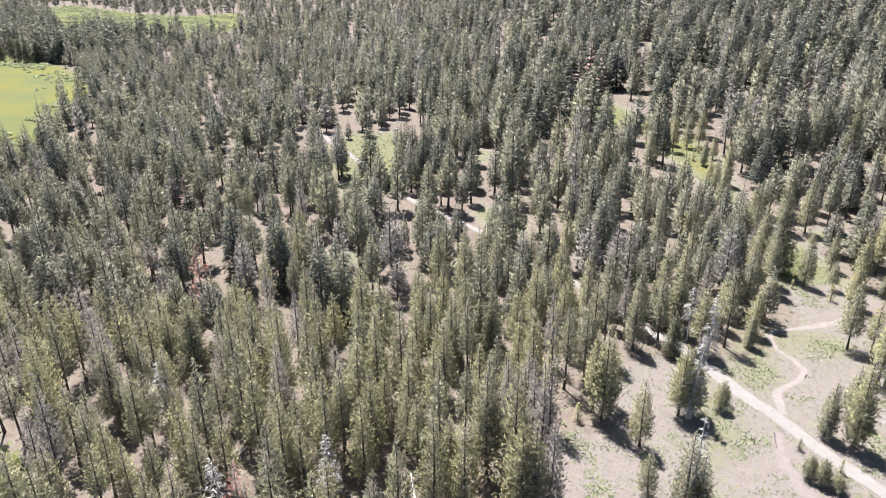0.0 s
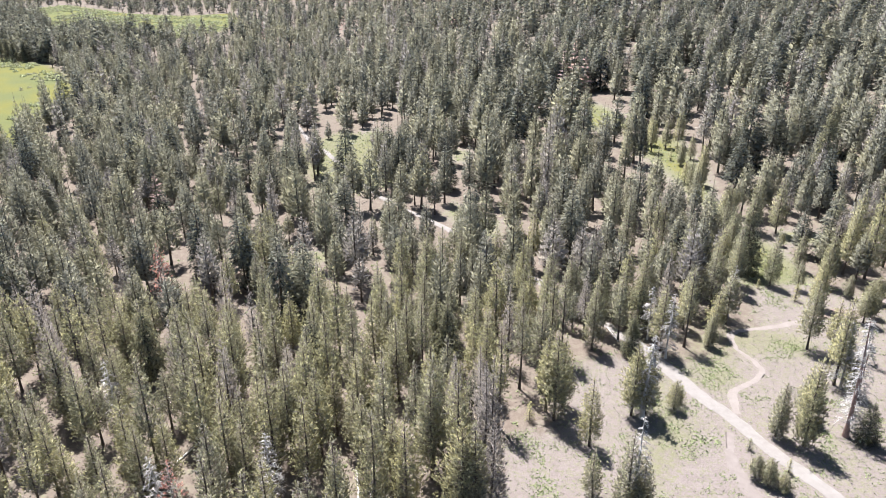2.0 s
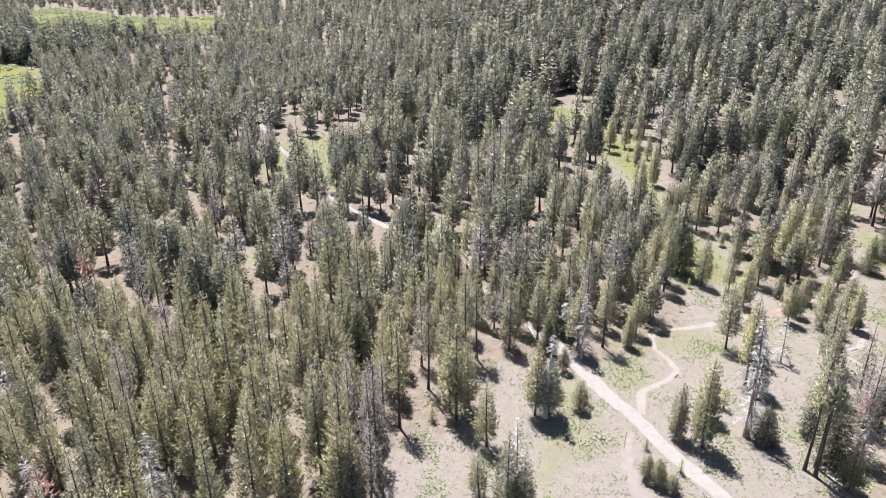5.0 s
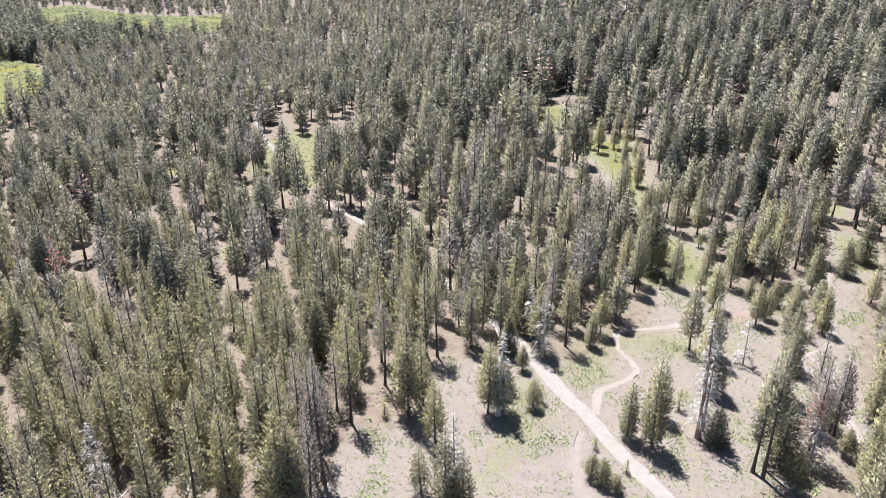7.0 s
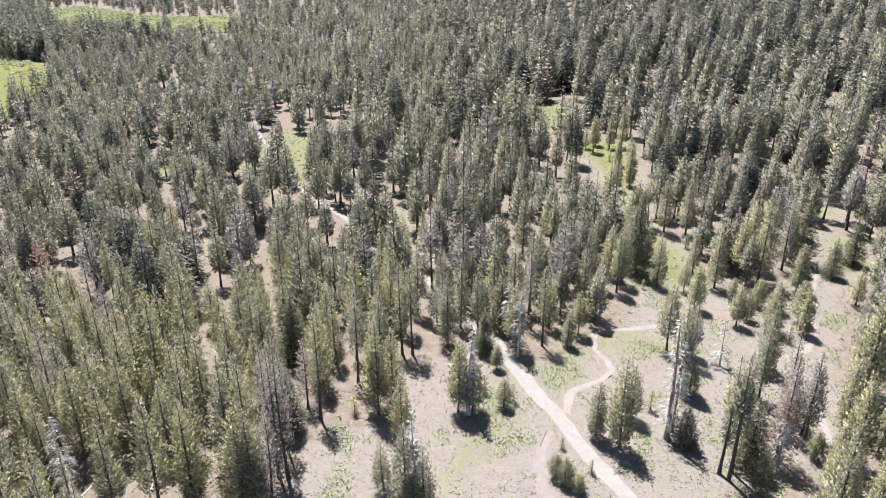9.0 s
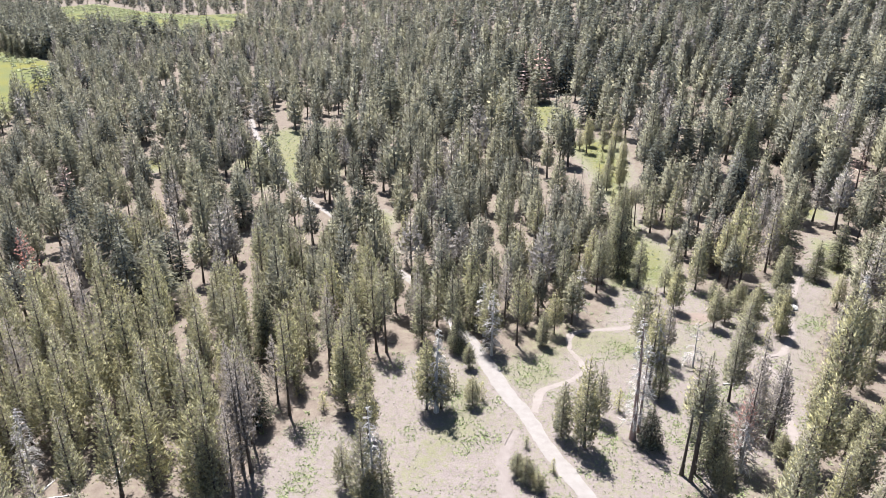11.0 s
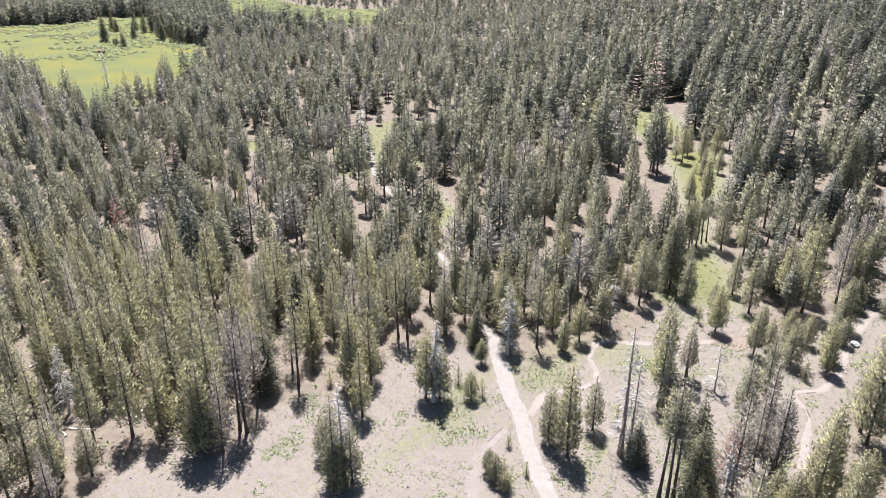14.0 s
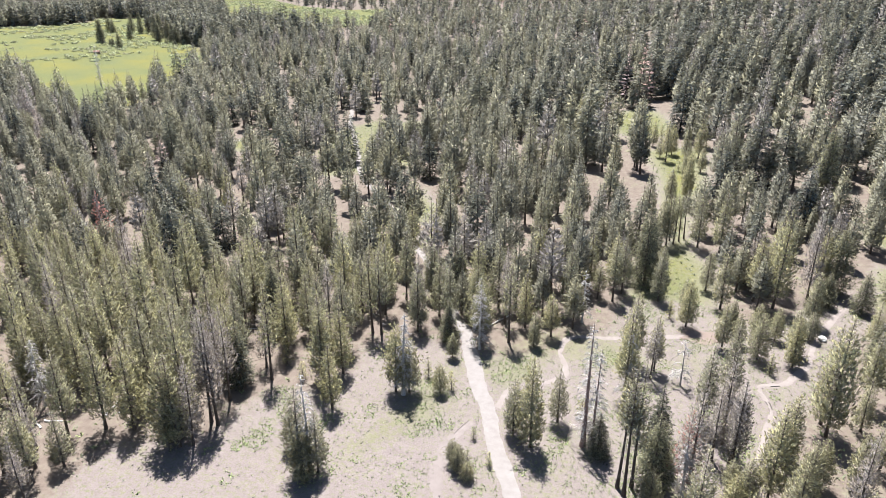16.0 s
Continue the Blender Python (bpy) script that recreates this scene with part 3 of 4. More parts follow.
CLEARING_WEST = [("tall", 16.0, 85.2, 18.2), ("fir", 12.0, 82.4, 11.8), ("grey", 14.1, 72.2, 20.5), ("grey", 12.8, 72.5, 19.5), ("pine", 9.5, 70.9, 20.0), ("pine", 0.2, 76.4, 17.8),
                 ("pine", 2.8, 68.0, 15.7), ("pine", -1.2, 66.9, 17.0), ("pine", 6.1, 74.1, 18.0), ("pine", 24.0, 97.2, 15.2), ("tall", 20.3, 94.8, 15.6), ("pine", 24.6, 86.5, 16.7),
                 ("pine", 26.6, 90.0, 13.2), ("pine", 28.8, 80.5, 11.8), ("pine", 27.2, 70.4, 8.1), ("young", 20.9, 86.6, 3.4), ("pine", 23.1, 104.6, 9.9), ("tall", 26.8, 103.5, 17.5),
                 ("tall", 28.6, 103.3, 17.0)]
CLEARING_NORTH = [("tall", 57.6, 147.3, 14.6), ("tall", 59.2, 147.6, 14.0), ("pine", 52.8, 132.6, 14.1), ("pine", 65.5, 128.4, 8.2), ("pine", 68.5, 128.0, 14.1), ("pine", 60.8, 120.2, 15.4),
                  ("big", 55.8, 107.3, 7.0), ("pine", 58.4, 111.3, 9.1), ("pine", 53.3, 113.4, 11.8), ("pine", 72.9, 105.7, 13.4), ("grey", 75.9, 101.7, 11.4), ("big", 82.2, 121.2, 9.8),
                  ("young", 79.3, 123.8, 3.9), ("pine", 77.3, 130.8, 11.9), ("fir", 74.5, 137.4, 18.8), ("pine", 86.3, 160.5, 14.9), ("pine", 91.0, 158.5, 15.1), ("tall", 80.1, 163.4, 11.7),
                  ("tall", 80.9, 161.4, 12.6), ("tall", 82.2, 163.2, 11.7), ("tall", 83.4, 164.9, 12.4)]
CLEARING_EAST = [("pine", 83.4, 91.4, 13.6), ("big", 93.6, 112.8, 9.0), ("big", 99.0, 111.7, 9.5), ("young", 95.0, 108.4, 3.8), ("pine", 99.0, 133.6, 20.5), ("grey", 108.5, 151.0, 15.0),
                 ("fir", 111.3, 142.9, 15.6), ("big", 104.9, 128.8, 10.6), ("big", 99.8, 116.0, 8.6), ("fir", 115.2, 135.6, 9.0), ("grey", 95.8, 139.7, 14.5), ("pine", 89.0, 130.4, 13.4),
                 ("big", 90.9, 125.0, 5.1), ("big", 94.7, 122.4, 6.1), ("big", 90.7, 116.8, 6.3), ("big", 100.5, 93.1, 19.7), ("pine", 108.0, 103.0, 13.0), ("big", 94.3, 85.9, 11.1), ("pine", 105.8, 96.0, 9.5),
                 ("fir", 112.0, 114.4, 10.5), ("big", 95.5, 79.5, 8.8), ("big", 101.9, 82.4, 8.9), ("pine", 115.1, 96.2, 13.3), ("pine", 111.5, 95.4, 9.4), ("fir", 68.9, 80.2, 7.0),
                 ("fir", 76.0, 76.0, 11.5), ("big", 75.8, 70.5, 7.3), ("big", 90.3, 76.5, 15.0)]
for kind, x, y, h in CLEARING_WEST + CLEARING_NORTH + CLEARING_EAST:
    stand(kind, x, y, h, sure=True)
WEST_PINE = [(-82.3, 148.9, 12.9), (-70.2, 145.2, 12.2), (-69.7, 152.5, 14.8), (-64.7, 97.2, 10.6), (-61.2, 129.5, 14.8), (-51.2, 78.8, 12.9), 
    (-50.7, 83.1, 10.5), (-50, 120.4, 11.3), (-49.4, 69, 11.4), (-48.1, 169.2, 13.1), (-46.5, 84.9, 10.5), (-46, 102.4, 13), 
    (-43.1, 108.9, 12.9), (-42, 82.5, 12.9), (-40, 70.3, 11.2), (-38.3, 118, 10.5), (-37.6, 71.9, 10.5), (-34, 74, 12.9), 
    (-33.8, 124.2, 12.7), (-33.1, 86, 10.8), (-33, 135.5, 16.6), (-32.5, 105, 15.7), (-31.8, 152.4, 12.4), (-31.4, 94, 15.6)]
for x, y, h in WEST_PINE:
    stand("pine", x, y, h)
MIDDLE_WEST_PINE = [(-31.2, 89.2, 18.8), (-31.1, 70.6, 12.9), (-29, 135.3, 15.2), (-28.6, 126.9, 11.7), (-28.5, 72.8, 12.4), (-28.1, 82.2, 16.5), 
    (-26.8, 101.6, 13.5), (-26.3, 94.8, 14.8), (-25, 77.2, 17.9), (-24.5, 91.7, 16.9), (-20.8, 94.3, 14.5), (-20.7, 73.5, 15.2), 
    (-20.6, 102.9, 15.8), (-20.5, 123, 13.8), (-18.4, 121.7, 13.2), (-17.9, 71.7, 12.4), (-17.7, 80.7, 13.6), (-16.1, 68.4, 13.9), 
    (-15.4, 76.1, 16.4), (-14, 71.2, 11.5), (-13.9, 81.1, 15), (-13.6, 78.3, 16.4), (-13.1, 108.6, 18.3), (-12.1, 87.9, 16.9), 
    (-11.4, 82.8, 17.6)]
for x, y, h in MIDDLE_WEST_PINE:
    stand("pine", x, y, h)
MIDDLE_PINE = [(-10.5, 73.2, 14.6), (-9.5, 88.9, 19.3), (-9.5, 102.2, 19), (-9.2, 78, 15.7), (-7.9, 83.8, 11.7), (-6, 93.6, 17.8), 
    (-4.9, 79.6, 10.8), (-4.6, 83.7, 14.1), (-3.9, 87.8, 15.4), (-3.6, 114.2, 14.4), (-3.2, 75.8, 12.9), (-2.4, 67.1, 13), 
    (-0.9, 84, 15.1), (0.2, 126.8, 16.7), (0.9, 92.1, 15.2), (1.2, 71.8, 12.6), (2.5, 103.9, 14), (3.6, 83.4, 12.9), (5, 120.7, 18.4), 
    (5.5, 130, 15.3), (6, 88.4, 12.9), (6.4, 76.6, 18.3), (8.4, 88.5, 14.2), (8.4, 128.4, 15.1)]
for x, y, h in MIDDLE_PINE:
    stand("pine", x, y, h)
MIDDLE_FIR = [(7.1, 103.5, 13.6)]
for x, y, h in MIDDLE_FIR:
    stand("fir", x, y, h)
MIDDLE_EAST_PINE = [(9.2, 84.1, 13.9), (12.2, 131.8, 12.9), (12.8, 74.4, 18.3), (13.2, 97.8, 13.1), (14.7, 138, 9.5), (14.9, 93.4, 15.4), 
    (15, 87.2, 18.5), (19.8, 135.2, 12.9), (20.2, 119.8, 11.3), (23.3, 119.7, 15.9), (23.7, 88.8, 14.6), (23.8, 113.1, 12.3), 
    (23.9, 116.9, 12.4), (24.6, 135.6, 14.8), (25.9, 86.5, 14.5), (26.7, 110.7, 14.7), (26.8, 89.5, 13.7), 
    (27.6, 79, 13.2), (28.5, 140.5, 14)]
for x, y, h in MIDDLE_EAST_PINE:
    stand("pine", x, y, h)
MIDDLE_EAST_GREY = [(9.2, 80.4, 15.6), (12.5, 78.2, 16.5), (14.9, 83.6, 14.2)]
for x, y, h in MIDDLE_EAST_GREY:
    stand("grey", x, y, h)
MIDDLE_EAST_FIR = [(8.8, 100.6, 14.1), (11.6, 84, 10.5)]
for x, y, h in MIDDLE_EAST_FIR:
    stand("fir", x, y, h)
EAST_PINE = [(28.5, 118.2, 15.6), (33.7, 119.8, 11.6), (43, 99.3, 5), (43, 118.2, 15.8), (47.1, 119.3, 15.8), (50.8, 147.1, 16), 
    (51.4, 243.6, 20), (58.4, 129, 17.4), (63.3, 133.1, 13.3), (68.5, 135.4, 11.7), (70.1, 131.6, 12.9), (71.9, 94.7, 16.2), 
    (72.8, 92, 8), (76.6, 130.8, 13.5), (79.2, 159.4, 14), (82.4, 128.9, 6.9), (82.4, 90.3, 14.1)]
for x, y, h in EAST_PINE:
    stand("pine", x, y, h)
EAST_GREY = [(49.3, 113.9, 15.5), (76, 99.9, 11.3), (80.9, 78.0, 16.5), (84.2, 83.5, 13)]
for x, y, h in EAST_GREY:
    stand("grey", x, y, h)
EAST_FIR = [(76.7, 81.9, 12.4)]
for x, y, h in EAST_FIR:
    stand("fir", x, y, h)
EAST_BIG = [(78, 143.1, 7.1)]
for x, y, h in EAST_BIG:
    stand("big", x, y, h)
FAR_EAST_PINE = [(89.1, 151.5, 3.5), (95.6, 136, 15.1), (99.8, 140.7, 17.5), (103.7, 128.3, 11.2), (108.7, 143.5, 14.2), (114.1, 123.2, 8.9)]
for x, y, h in FAR_EAST_PINE:
    stand("pine", x, y, h)
FAR_EAST_GREY = [(85.9, 87.4, 15.6), (86.6, 82.2, 14.2), (100.4, 96.1, 16.7), (106.1, 138.9, 17.4)]
for x, y, h in FAR_EAST_GREY:
    stand("grey", x, y, h)
FAR_EAST_FIR = [(96.8, 203.4, 15.8), (109, 136.7, 7.4), (110.3, 219.1, 12.6), (118, 190.4, 23.8), (122.9, 142.2, 11.1)]
for x, y, h in FAR_EAST_FIR:
    stand("fir", x, y, h)
FAR_EAST_BIG = [(85.4, 71.6, 8.4), (87.4, 75.3, 7.7), (89.7, 131.5, 6.5), (90.9, 127.1, 3.7), (92.1, 70.2, 13.7), 
    (95.0, 85.1, 11.5), (98.9, 133.6, 18.6), (100.2, 117.7, 6.8), (103.5, 122.5, 5.6)]
for x, y, h in FAR_EAST_BIG:
    stand("big", x, y, h)

# trees of the clearing
stand("big", 59.6, 79.6, 15.0)
stand("big", 56.6, 82.0, 9.5)
stand("pine", 62.6, 86.2, 9.5)
stand("big", 36.7, 87.5, 12.5)
stand("big", 38.9, 87.7, 9.8)
stand("pine", 26.4, 68.5, 9.6)
stand("pine", 30.5, 66.3, 14.0)
stand("big", 31.3, 65.0, 7.5)
stand("pine", 32.6, 67.0, 10.0)
stand("fir", 69.3, 81.3, 6.75)
for x, y, h in [(50.9, 71.7, 4.5), (52.5, 70.6, 2.9), (49.8, 73.2, 4.2), (43.7, 88.8, 5.5)]:
    stand("big", x, y, h)
for kind, x, y, h in [("fir", 41.0, 104.5, 9.0), ("pine", 40.0, 109.4, 14.0), ("pine", 46.6, 105.8, 13.0), ("fir", 44.4, 112.5, 12.0), ("pine", 36.8, 113.0, 14.0), ("fir", 39.2, 121.0, 12.0),
                      ("pine", 33.0, 120.6, 13.0), ("pine", 34.6, 106.4, 14.0), ("fir", 30.4, 104.0, 12.0)]:
    stand(kind, x, y, h)
stand("red", 80.2, 76.6, 12.5)
stand("fir", 74.9, 76.3, 14.0)
stand("big", 97.2, 81.6, 7.8)
stand("big", 86.0, 78.0, 5.0)
stand("grey", 86.3, 82.9, 14.0)
stand("big", 99.0, 91.3, 18.5)
for x, y, h in [(71.8, 74.4, 18.5), (72.7, 73.2, 19.5), (73.6, 74.9, 19.0)]:
    stand("tall", x, y, h)
stand("red", -46.3, 123.0, 14.5)
for x, y, h in [(45.2, 90.2, 3.4), (40.8, 92.2, 3.4), (51.4, 79.0, 2.0), (54.7, 74.0, 2.4), (51.9, 73.2, 2.6), (43.0, 99.4, 5.0),
                (74.2, 129.5, 2.2), (66.0, 88.4, 4.0), (79.4, 130.0, 3.0), (84.7, 205.0, 4.0), (78.8, 255.7, 5.0), (81.0, 259.0, 4.0), (75.0, 262.0, 4.5), (68.0, 274.0, 3.5),
                (88.0, 226.0, 3.5), (16.4, 90.0, 4.0), (20.0, 95.0, 5.0)]:
    stand("young", x, y, h)
for x, y, h in [(91.4, 124.0, 6.0), (92.0, 118.0, 6.5), (97.4, 120.0, 6.5), (99.6, 114.4, 7.0), (88.6, 129.6, 5.5), (94.6, 122.0, 7.0), (88.0, 114.6, 9.0), (93.6, 113.4, 6.0),
                (104.0, 127.0, 8.0), (100.6, 132.0, 12.0)]:
    stand("big", x, y, h)
for x, y, h in [(87.8, 99.6, 13.0), (76.5, 104.4, 10.5), (73.8, 107.2, 12.5)]:
    stand("pine", x, y, h)
for x, y, h in [(78.0, 160.0, 13.0), (79.4, 161.4, 13.6), (80.6, 159.4, 12.6), (82.6, 164.0, 12.0), (76.0, 246.0, 9.0), (90.0, 232.0, 14.0), (80.0, 228.0, 13.0)]:
    stand("pine", x, y, h)


def in_view(x, y):
    """The ground that the flight looks over, with a margin."""
    return (x > np.minimum(-0.57 * y - 18, 43 - 0.97 * y) - 8 - 0.06 * np.maximum(0, y - 300)) & (x < 83 + 0.57 * y)


def clear_of_openings(x, y, room=0.0):
    ok = edge_gap(x, y, CLEARING) > room
    for g in GLADES:
        ok &= edge_gap(x, y, g) > room * 0.5
    for g in MEADOWS:
        ok &= edge_gap(x, y, g) > 0
    return ok & (line_gap(x, y, ROAD) > np.where(y < 112, 2.6, np.where((y > 205) & (y < 250), 2.0, 1.0))) & (line_gap(x, y, SIDE_TRAIL) > 2.0) & (line_gap(x, y, TRAIL) > 2.0)


def scattered(x0, x1, y0, y1, step, seed):
    """Jittered places on a grid."""
    rng = np.random.default_rng(seed)
    gx, gy = np.meshgrid(np.arange(x0, x1, step), np.arange(y0, y1, step))
    gx, gy = gx.ravel() + rng.uniform(-0.45, 0.45, gx.size) * step, gy.ravel() + rng.uniform(-0.45, 0.45, gx.size) * step
    return gx, gy, rng


# lone trees in the far meadow
for x, y, h in [(-310, 443, 20), (-313, 447, 15), (-345, 496, 15), (-339, 493, 12), (-275, 418, 11), (-322, 493, 17), (-315, 495, 18), (-311, 499, 15), (-285, 425, 6), (-290, 428, 5), (-295, 456, 12),
                (-268, 452, 16), (-263, 457, 17), (-277, 462, 20), (-283, 474, 21), (-256, 452, 15), (-250, 447, 14), (-244, 448, 13), (-300, 433, 5), (-254, 441, 4), (-246, 440, 4)]:
    stand("fir", x, y, h)

# pines scattered over the long glade
gx, gy, rng = scattered(68, 96, 134, 250, 6.5, 77)
for x, y in zip(gx, gy):
    if inside(x, y, GLADES[10]) and rng.random() < 0.75 and min((x - a) ** 2 + (y - b) ** 2 for a, b in taken) > 16:
        u = rng.random()
        stand("young" if u < 0.4 else "big" if u < 0.6 else "pine", float(x), float(y), float(rng.uniform(2.5, 4.5) if u < 0.4 else rng.uniform(7, 15)))

# the wood's edge towards the open ground
for kind, x, y, h in [("pine", -3.0, 55.0, 13.0), ("pine", -1.2, 58.6, 9.0), ("pine", -7.0, 51.0, 13.5), ("grey", -5.0, 57.5, 13.0), ("pine", 3.7, 67.0, 13.0), ("fir", -2.6, 65.3, 13.5), ("big", 9.6, 66.8, 15.0),
                      ("pine", 11.5, 66.4, 15.5), ("grey", 13.2, 67.2, 15.0), ("grey", 14.2, 68.6, 14.5)]:
    if min((x - a) ** 2 + (y - b) ** 2 for a, b in taken) > 1.8 ** 2:
        stand(kind, x, y, h)

# the rest of the near forest
gx, gy, rng = scattered(-98, 150, 40, 113, 4.7, 7)
ok = clear_of_openings(gx, gy, 1.0) & in_view(gx, gy)
near = sorted(((x, y) for x, y in zip(gx[ok], gy[ok])), key=lambda p: p[1])
for x, y in near:
    u, h = rng.random(), rng.normal(14.2, 2.4)
    if min((x - a) ** 2 + (y - b) ** 2 for a, b in taken + certain) < (4.0 if x > 60 else 3.3) ** 2:
        continue
    east = x > 88
    if east and rng.random() < 0.62:
        continue
    kind = "tall" if u > 0.8 and not east else "grey" if u < 0.14 else "red" if u < 0.146 else "fir" if u < 0.18 and not (east and y < 98) else "big" if east and u < 0.5 else "pine"
    stand(kind, float(x), float(y), float(np.clip(h, 8, 19)))


# ---- far woods: one object for each kind of tree ----
def woods(name, kind, mat, label, spots, detail, variants, seed):
    """Many conifers joined in one mesh. spots: rows of x, y, height, tone, breadth."""
    rng = np.random.default_rng(seed)
    models = []
    for k in range(variants):
        trunk, _, _, needles = tree_arrays(kind, seed + k, detail)
        wound, lean = crown_normals(rng, *needles)
        models.append((trunk, (needles[0], wound, lean)))
    vv, ff, tt, nn, n = [], [], [], [], 0
    tv, tf, m = [], [], 0
    for x, y, h, tone, wide in spots:
        (bv, bf), (v, f, lean) = models[int(rng.integers(variants))]
        s = h / SHAPES[kind][0]
        w = wide * s ** 0.6 * rng.uniform(1.0, 1.35)
        a = rng.uniform(0, 6.283)
        c, q = math.cos(a) * w, math.sin(a) * w
        base = np.array([x, y, float(ground_z(x, y)) - 0.05])
        turn = np.array([[c, q, 0], [-q, c, 0], [0, 0, s]])
        vv.append(v @ turn + base)
        ff.append(f + n)
        nn.append(lean @ np.array([[c / w, q / w, 0], [-q / w, c / w, 0], [0, 0, 1]]))
        tt.append(np.full(len(v), tone))
        n += len(v)
        tv.append(bv @ turn + base)
        tf.append(bf + m)
        m += len(bv)
    wood = thing(name, label, "forest")
    wood["kind"] = "stuff"
    part("crowns", raw_mesh("crowns", np.concatenate(vv), np.concatenate(ff), mat, np.concatenate(tt), np.concatenate(nn)), wood)["kind"] = "stuff"
    part("trunks", raw_mesh("trunks", np.concatenate(tv), np.concatenate(tf), pine_bark), wood)["kind"] = "stuff"


def far_spots(y0, y1, step, seed):
    gx, gy, rng = scattered(-1.0 * y1, 1.0 * y1, y0, y1, step, seed)
    ok = in_view(gx, gy) & clear_of_openings(gx, gy, 1.5) & ((gx < 90) | (gy < 620))
    open_wood = np.where((gx > -48) & (gx < 26) & (gy > 150) & (gy < 190), 0.26, 0.06)
    open_wood = np.where((gx > -54) & (gx < 14) & (gy > 186) & (gy < 268), 0.36, open_wood)
    open_wood = np.where((gx > 52) & (gx < 104) & (gy > 140) & (gy < 292), 0.16, open_wood)
    gaps = np.array([noise.noise(Vector((a / 15, b / 22, 4.0))) for a, b in zip(gx, gy)])
    ok &= gaps + rng.uniform(0, 0.75, len(gx)) > open_wood
    for a, b in taken:
        ok &= (gx - a) ** 2 + (gy - b) ** 2 > 2.8 ** 2
    broad = (gx > 45 - 0.05 * gy) & (gy > 185) & (gy < 520)
    ok &= ~broad | (rng.random(len(gx)) < 0.62)
    rows = {"pine": [], "fir": [], "grey": [], "red": []}
    for x, y, wide in zip(gx[ok], gy[ok], broad[ok]):
        u = rng.random()
        firs = 0.12 + 0.55 * min(1, max(0, (y - 160) / 220)) * min(1, max(0, (x + 40) / 120)) + 0.2 * min(1, max(0, (y - 350) / 250))
        reds = 0.16 if (x - 74) ** 2 + (y - 304) ** 2 < 22 ** 2 else 0.006
        kind = "red" if u < reds else "grey" if u < reds + 0.13 else "fir" if u < reds + 0.13 + firs else "pine"
        tall = min(1, max(0, (y - 150) / 80)) * min(1, max(0.2, (x + 80) / 90))
        h = rng.normal({"pine": 14.3, "fir": 16.5}.get(kind, 13.8) + 4.5 * tall + 2.5 * wide, 3.0)
        rows[kind].append((x, y, min(max(h, 8), 29), rng.random(), 1 + 0.1 * wide))
    return rows


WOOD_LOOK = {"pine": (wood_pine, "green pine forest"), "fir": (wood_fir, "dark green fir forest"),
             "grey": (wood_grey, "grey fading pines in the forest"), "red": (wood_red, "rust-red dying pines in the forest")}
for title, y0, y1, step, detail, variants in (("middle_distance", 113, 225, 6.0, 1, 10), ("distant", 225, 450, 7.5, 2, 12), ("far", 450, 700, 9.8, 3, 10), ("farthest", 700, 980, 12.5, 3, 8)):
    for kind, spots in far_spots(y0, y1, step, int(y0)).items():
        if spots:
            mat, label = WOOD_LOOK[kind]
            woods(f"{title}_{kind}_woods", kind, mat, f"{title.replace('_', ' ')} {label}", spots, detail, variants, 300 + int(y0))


# the close rows of trees behind the far meadow
gx, gy, rng = scattered(-640, -190, 440, 720, 7.0, 91)
ok = in_view(gx, gy) & clear_of_openings(gx, gy)
near_edge = np.full(len(gx), 1e9)
for g in MEADOWS:
    near_edge = np.minimum(near_edge, edge_gap(gx, gy, g))
ok &= near_edge < 45
rows = [(x, y, min(max(rng.normal(19.5, 3), 9), 27), rng.random(), 1.1) for x, y in zip(gx[ok], gy[ok])]
woods("meadow_edge_woods", "fir", wood_fir, "dark green forest edge behind the meadow", rows, 3, 8, 777)


# ---- dead trees, fallen logs, rock, shed ----
def dead_arrays(seed, h, full, stout=1.0):
    """A dead conifer: a tapered bole and many bare drooping limbs."""
    rng = np.random.default_rng(seed)
    lean = rng.normal(0, 0.02 * h, 2)

    def axis(z):
        return np.array([lean[0] * (z / h) ** 2, lean[1] * (z / h) ** 2, z])

    girth = (0.012 * h + 0.05) * stout
    bole = cone_rows([axis(h * i / 9) for i in range(10)], [max(0.025, girth * (1 - 0.92 * i / 9) * (1.3 if i == 0 else 1)) for i in range(10)], 8)
    limbs, limb = [], 2.0 if stout == 1.5 else 1.0
    for i in range(int(1.5 * full * h)):
        z = h * rng.uniform(0.12, 0.98)
        a = rng.uniform(0, 6.283)
        reach = (1 - z / h) ** 0.6 * rng.uniform(0.9, 2.3) + 0.25
        p = axis(z)
        out = np.array([math.cos(a), math.sin(a), 0])
        mid = p + out * reach * 0.55 + np.array([0, 0, rng.uniform(-0.05, 0.18) * reach])
        tip = p + out * reach + np.array([0, 0, -rng.uniform(0.05, 0.5) * reach])
        limbs.append(cone_rows([p, mid, tip], [0.042 * limb, 0.03 * limb, 0.01], 3))
        for k in range(11):
            q = mid + (tip - mid) * rng.uniform(0, 0.8)
            side = np.cross(out, (0, 0, 1)) * rng.choice([-1, 1])
            limbs.append(spike(q, q + (out * 0.6 + side * 0.8 + np.array([0, 0, rng.uniform(-0.7, 0.15)])) * reach * rng.uniform(0.25, 0.65), 0.021))
    return bole, joined(limbs)


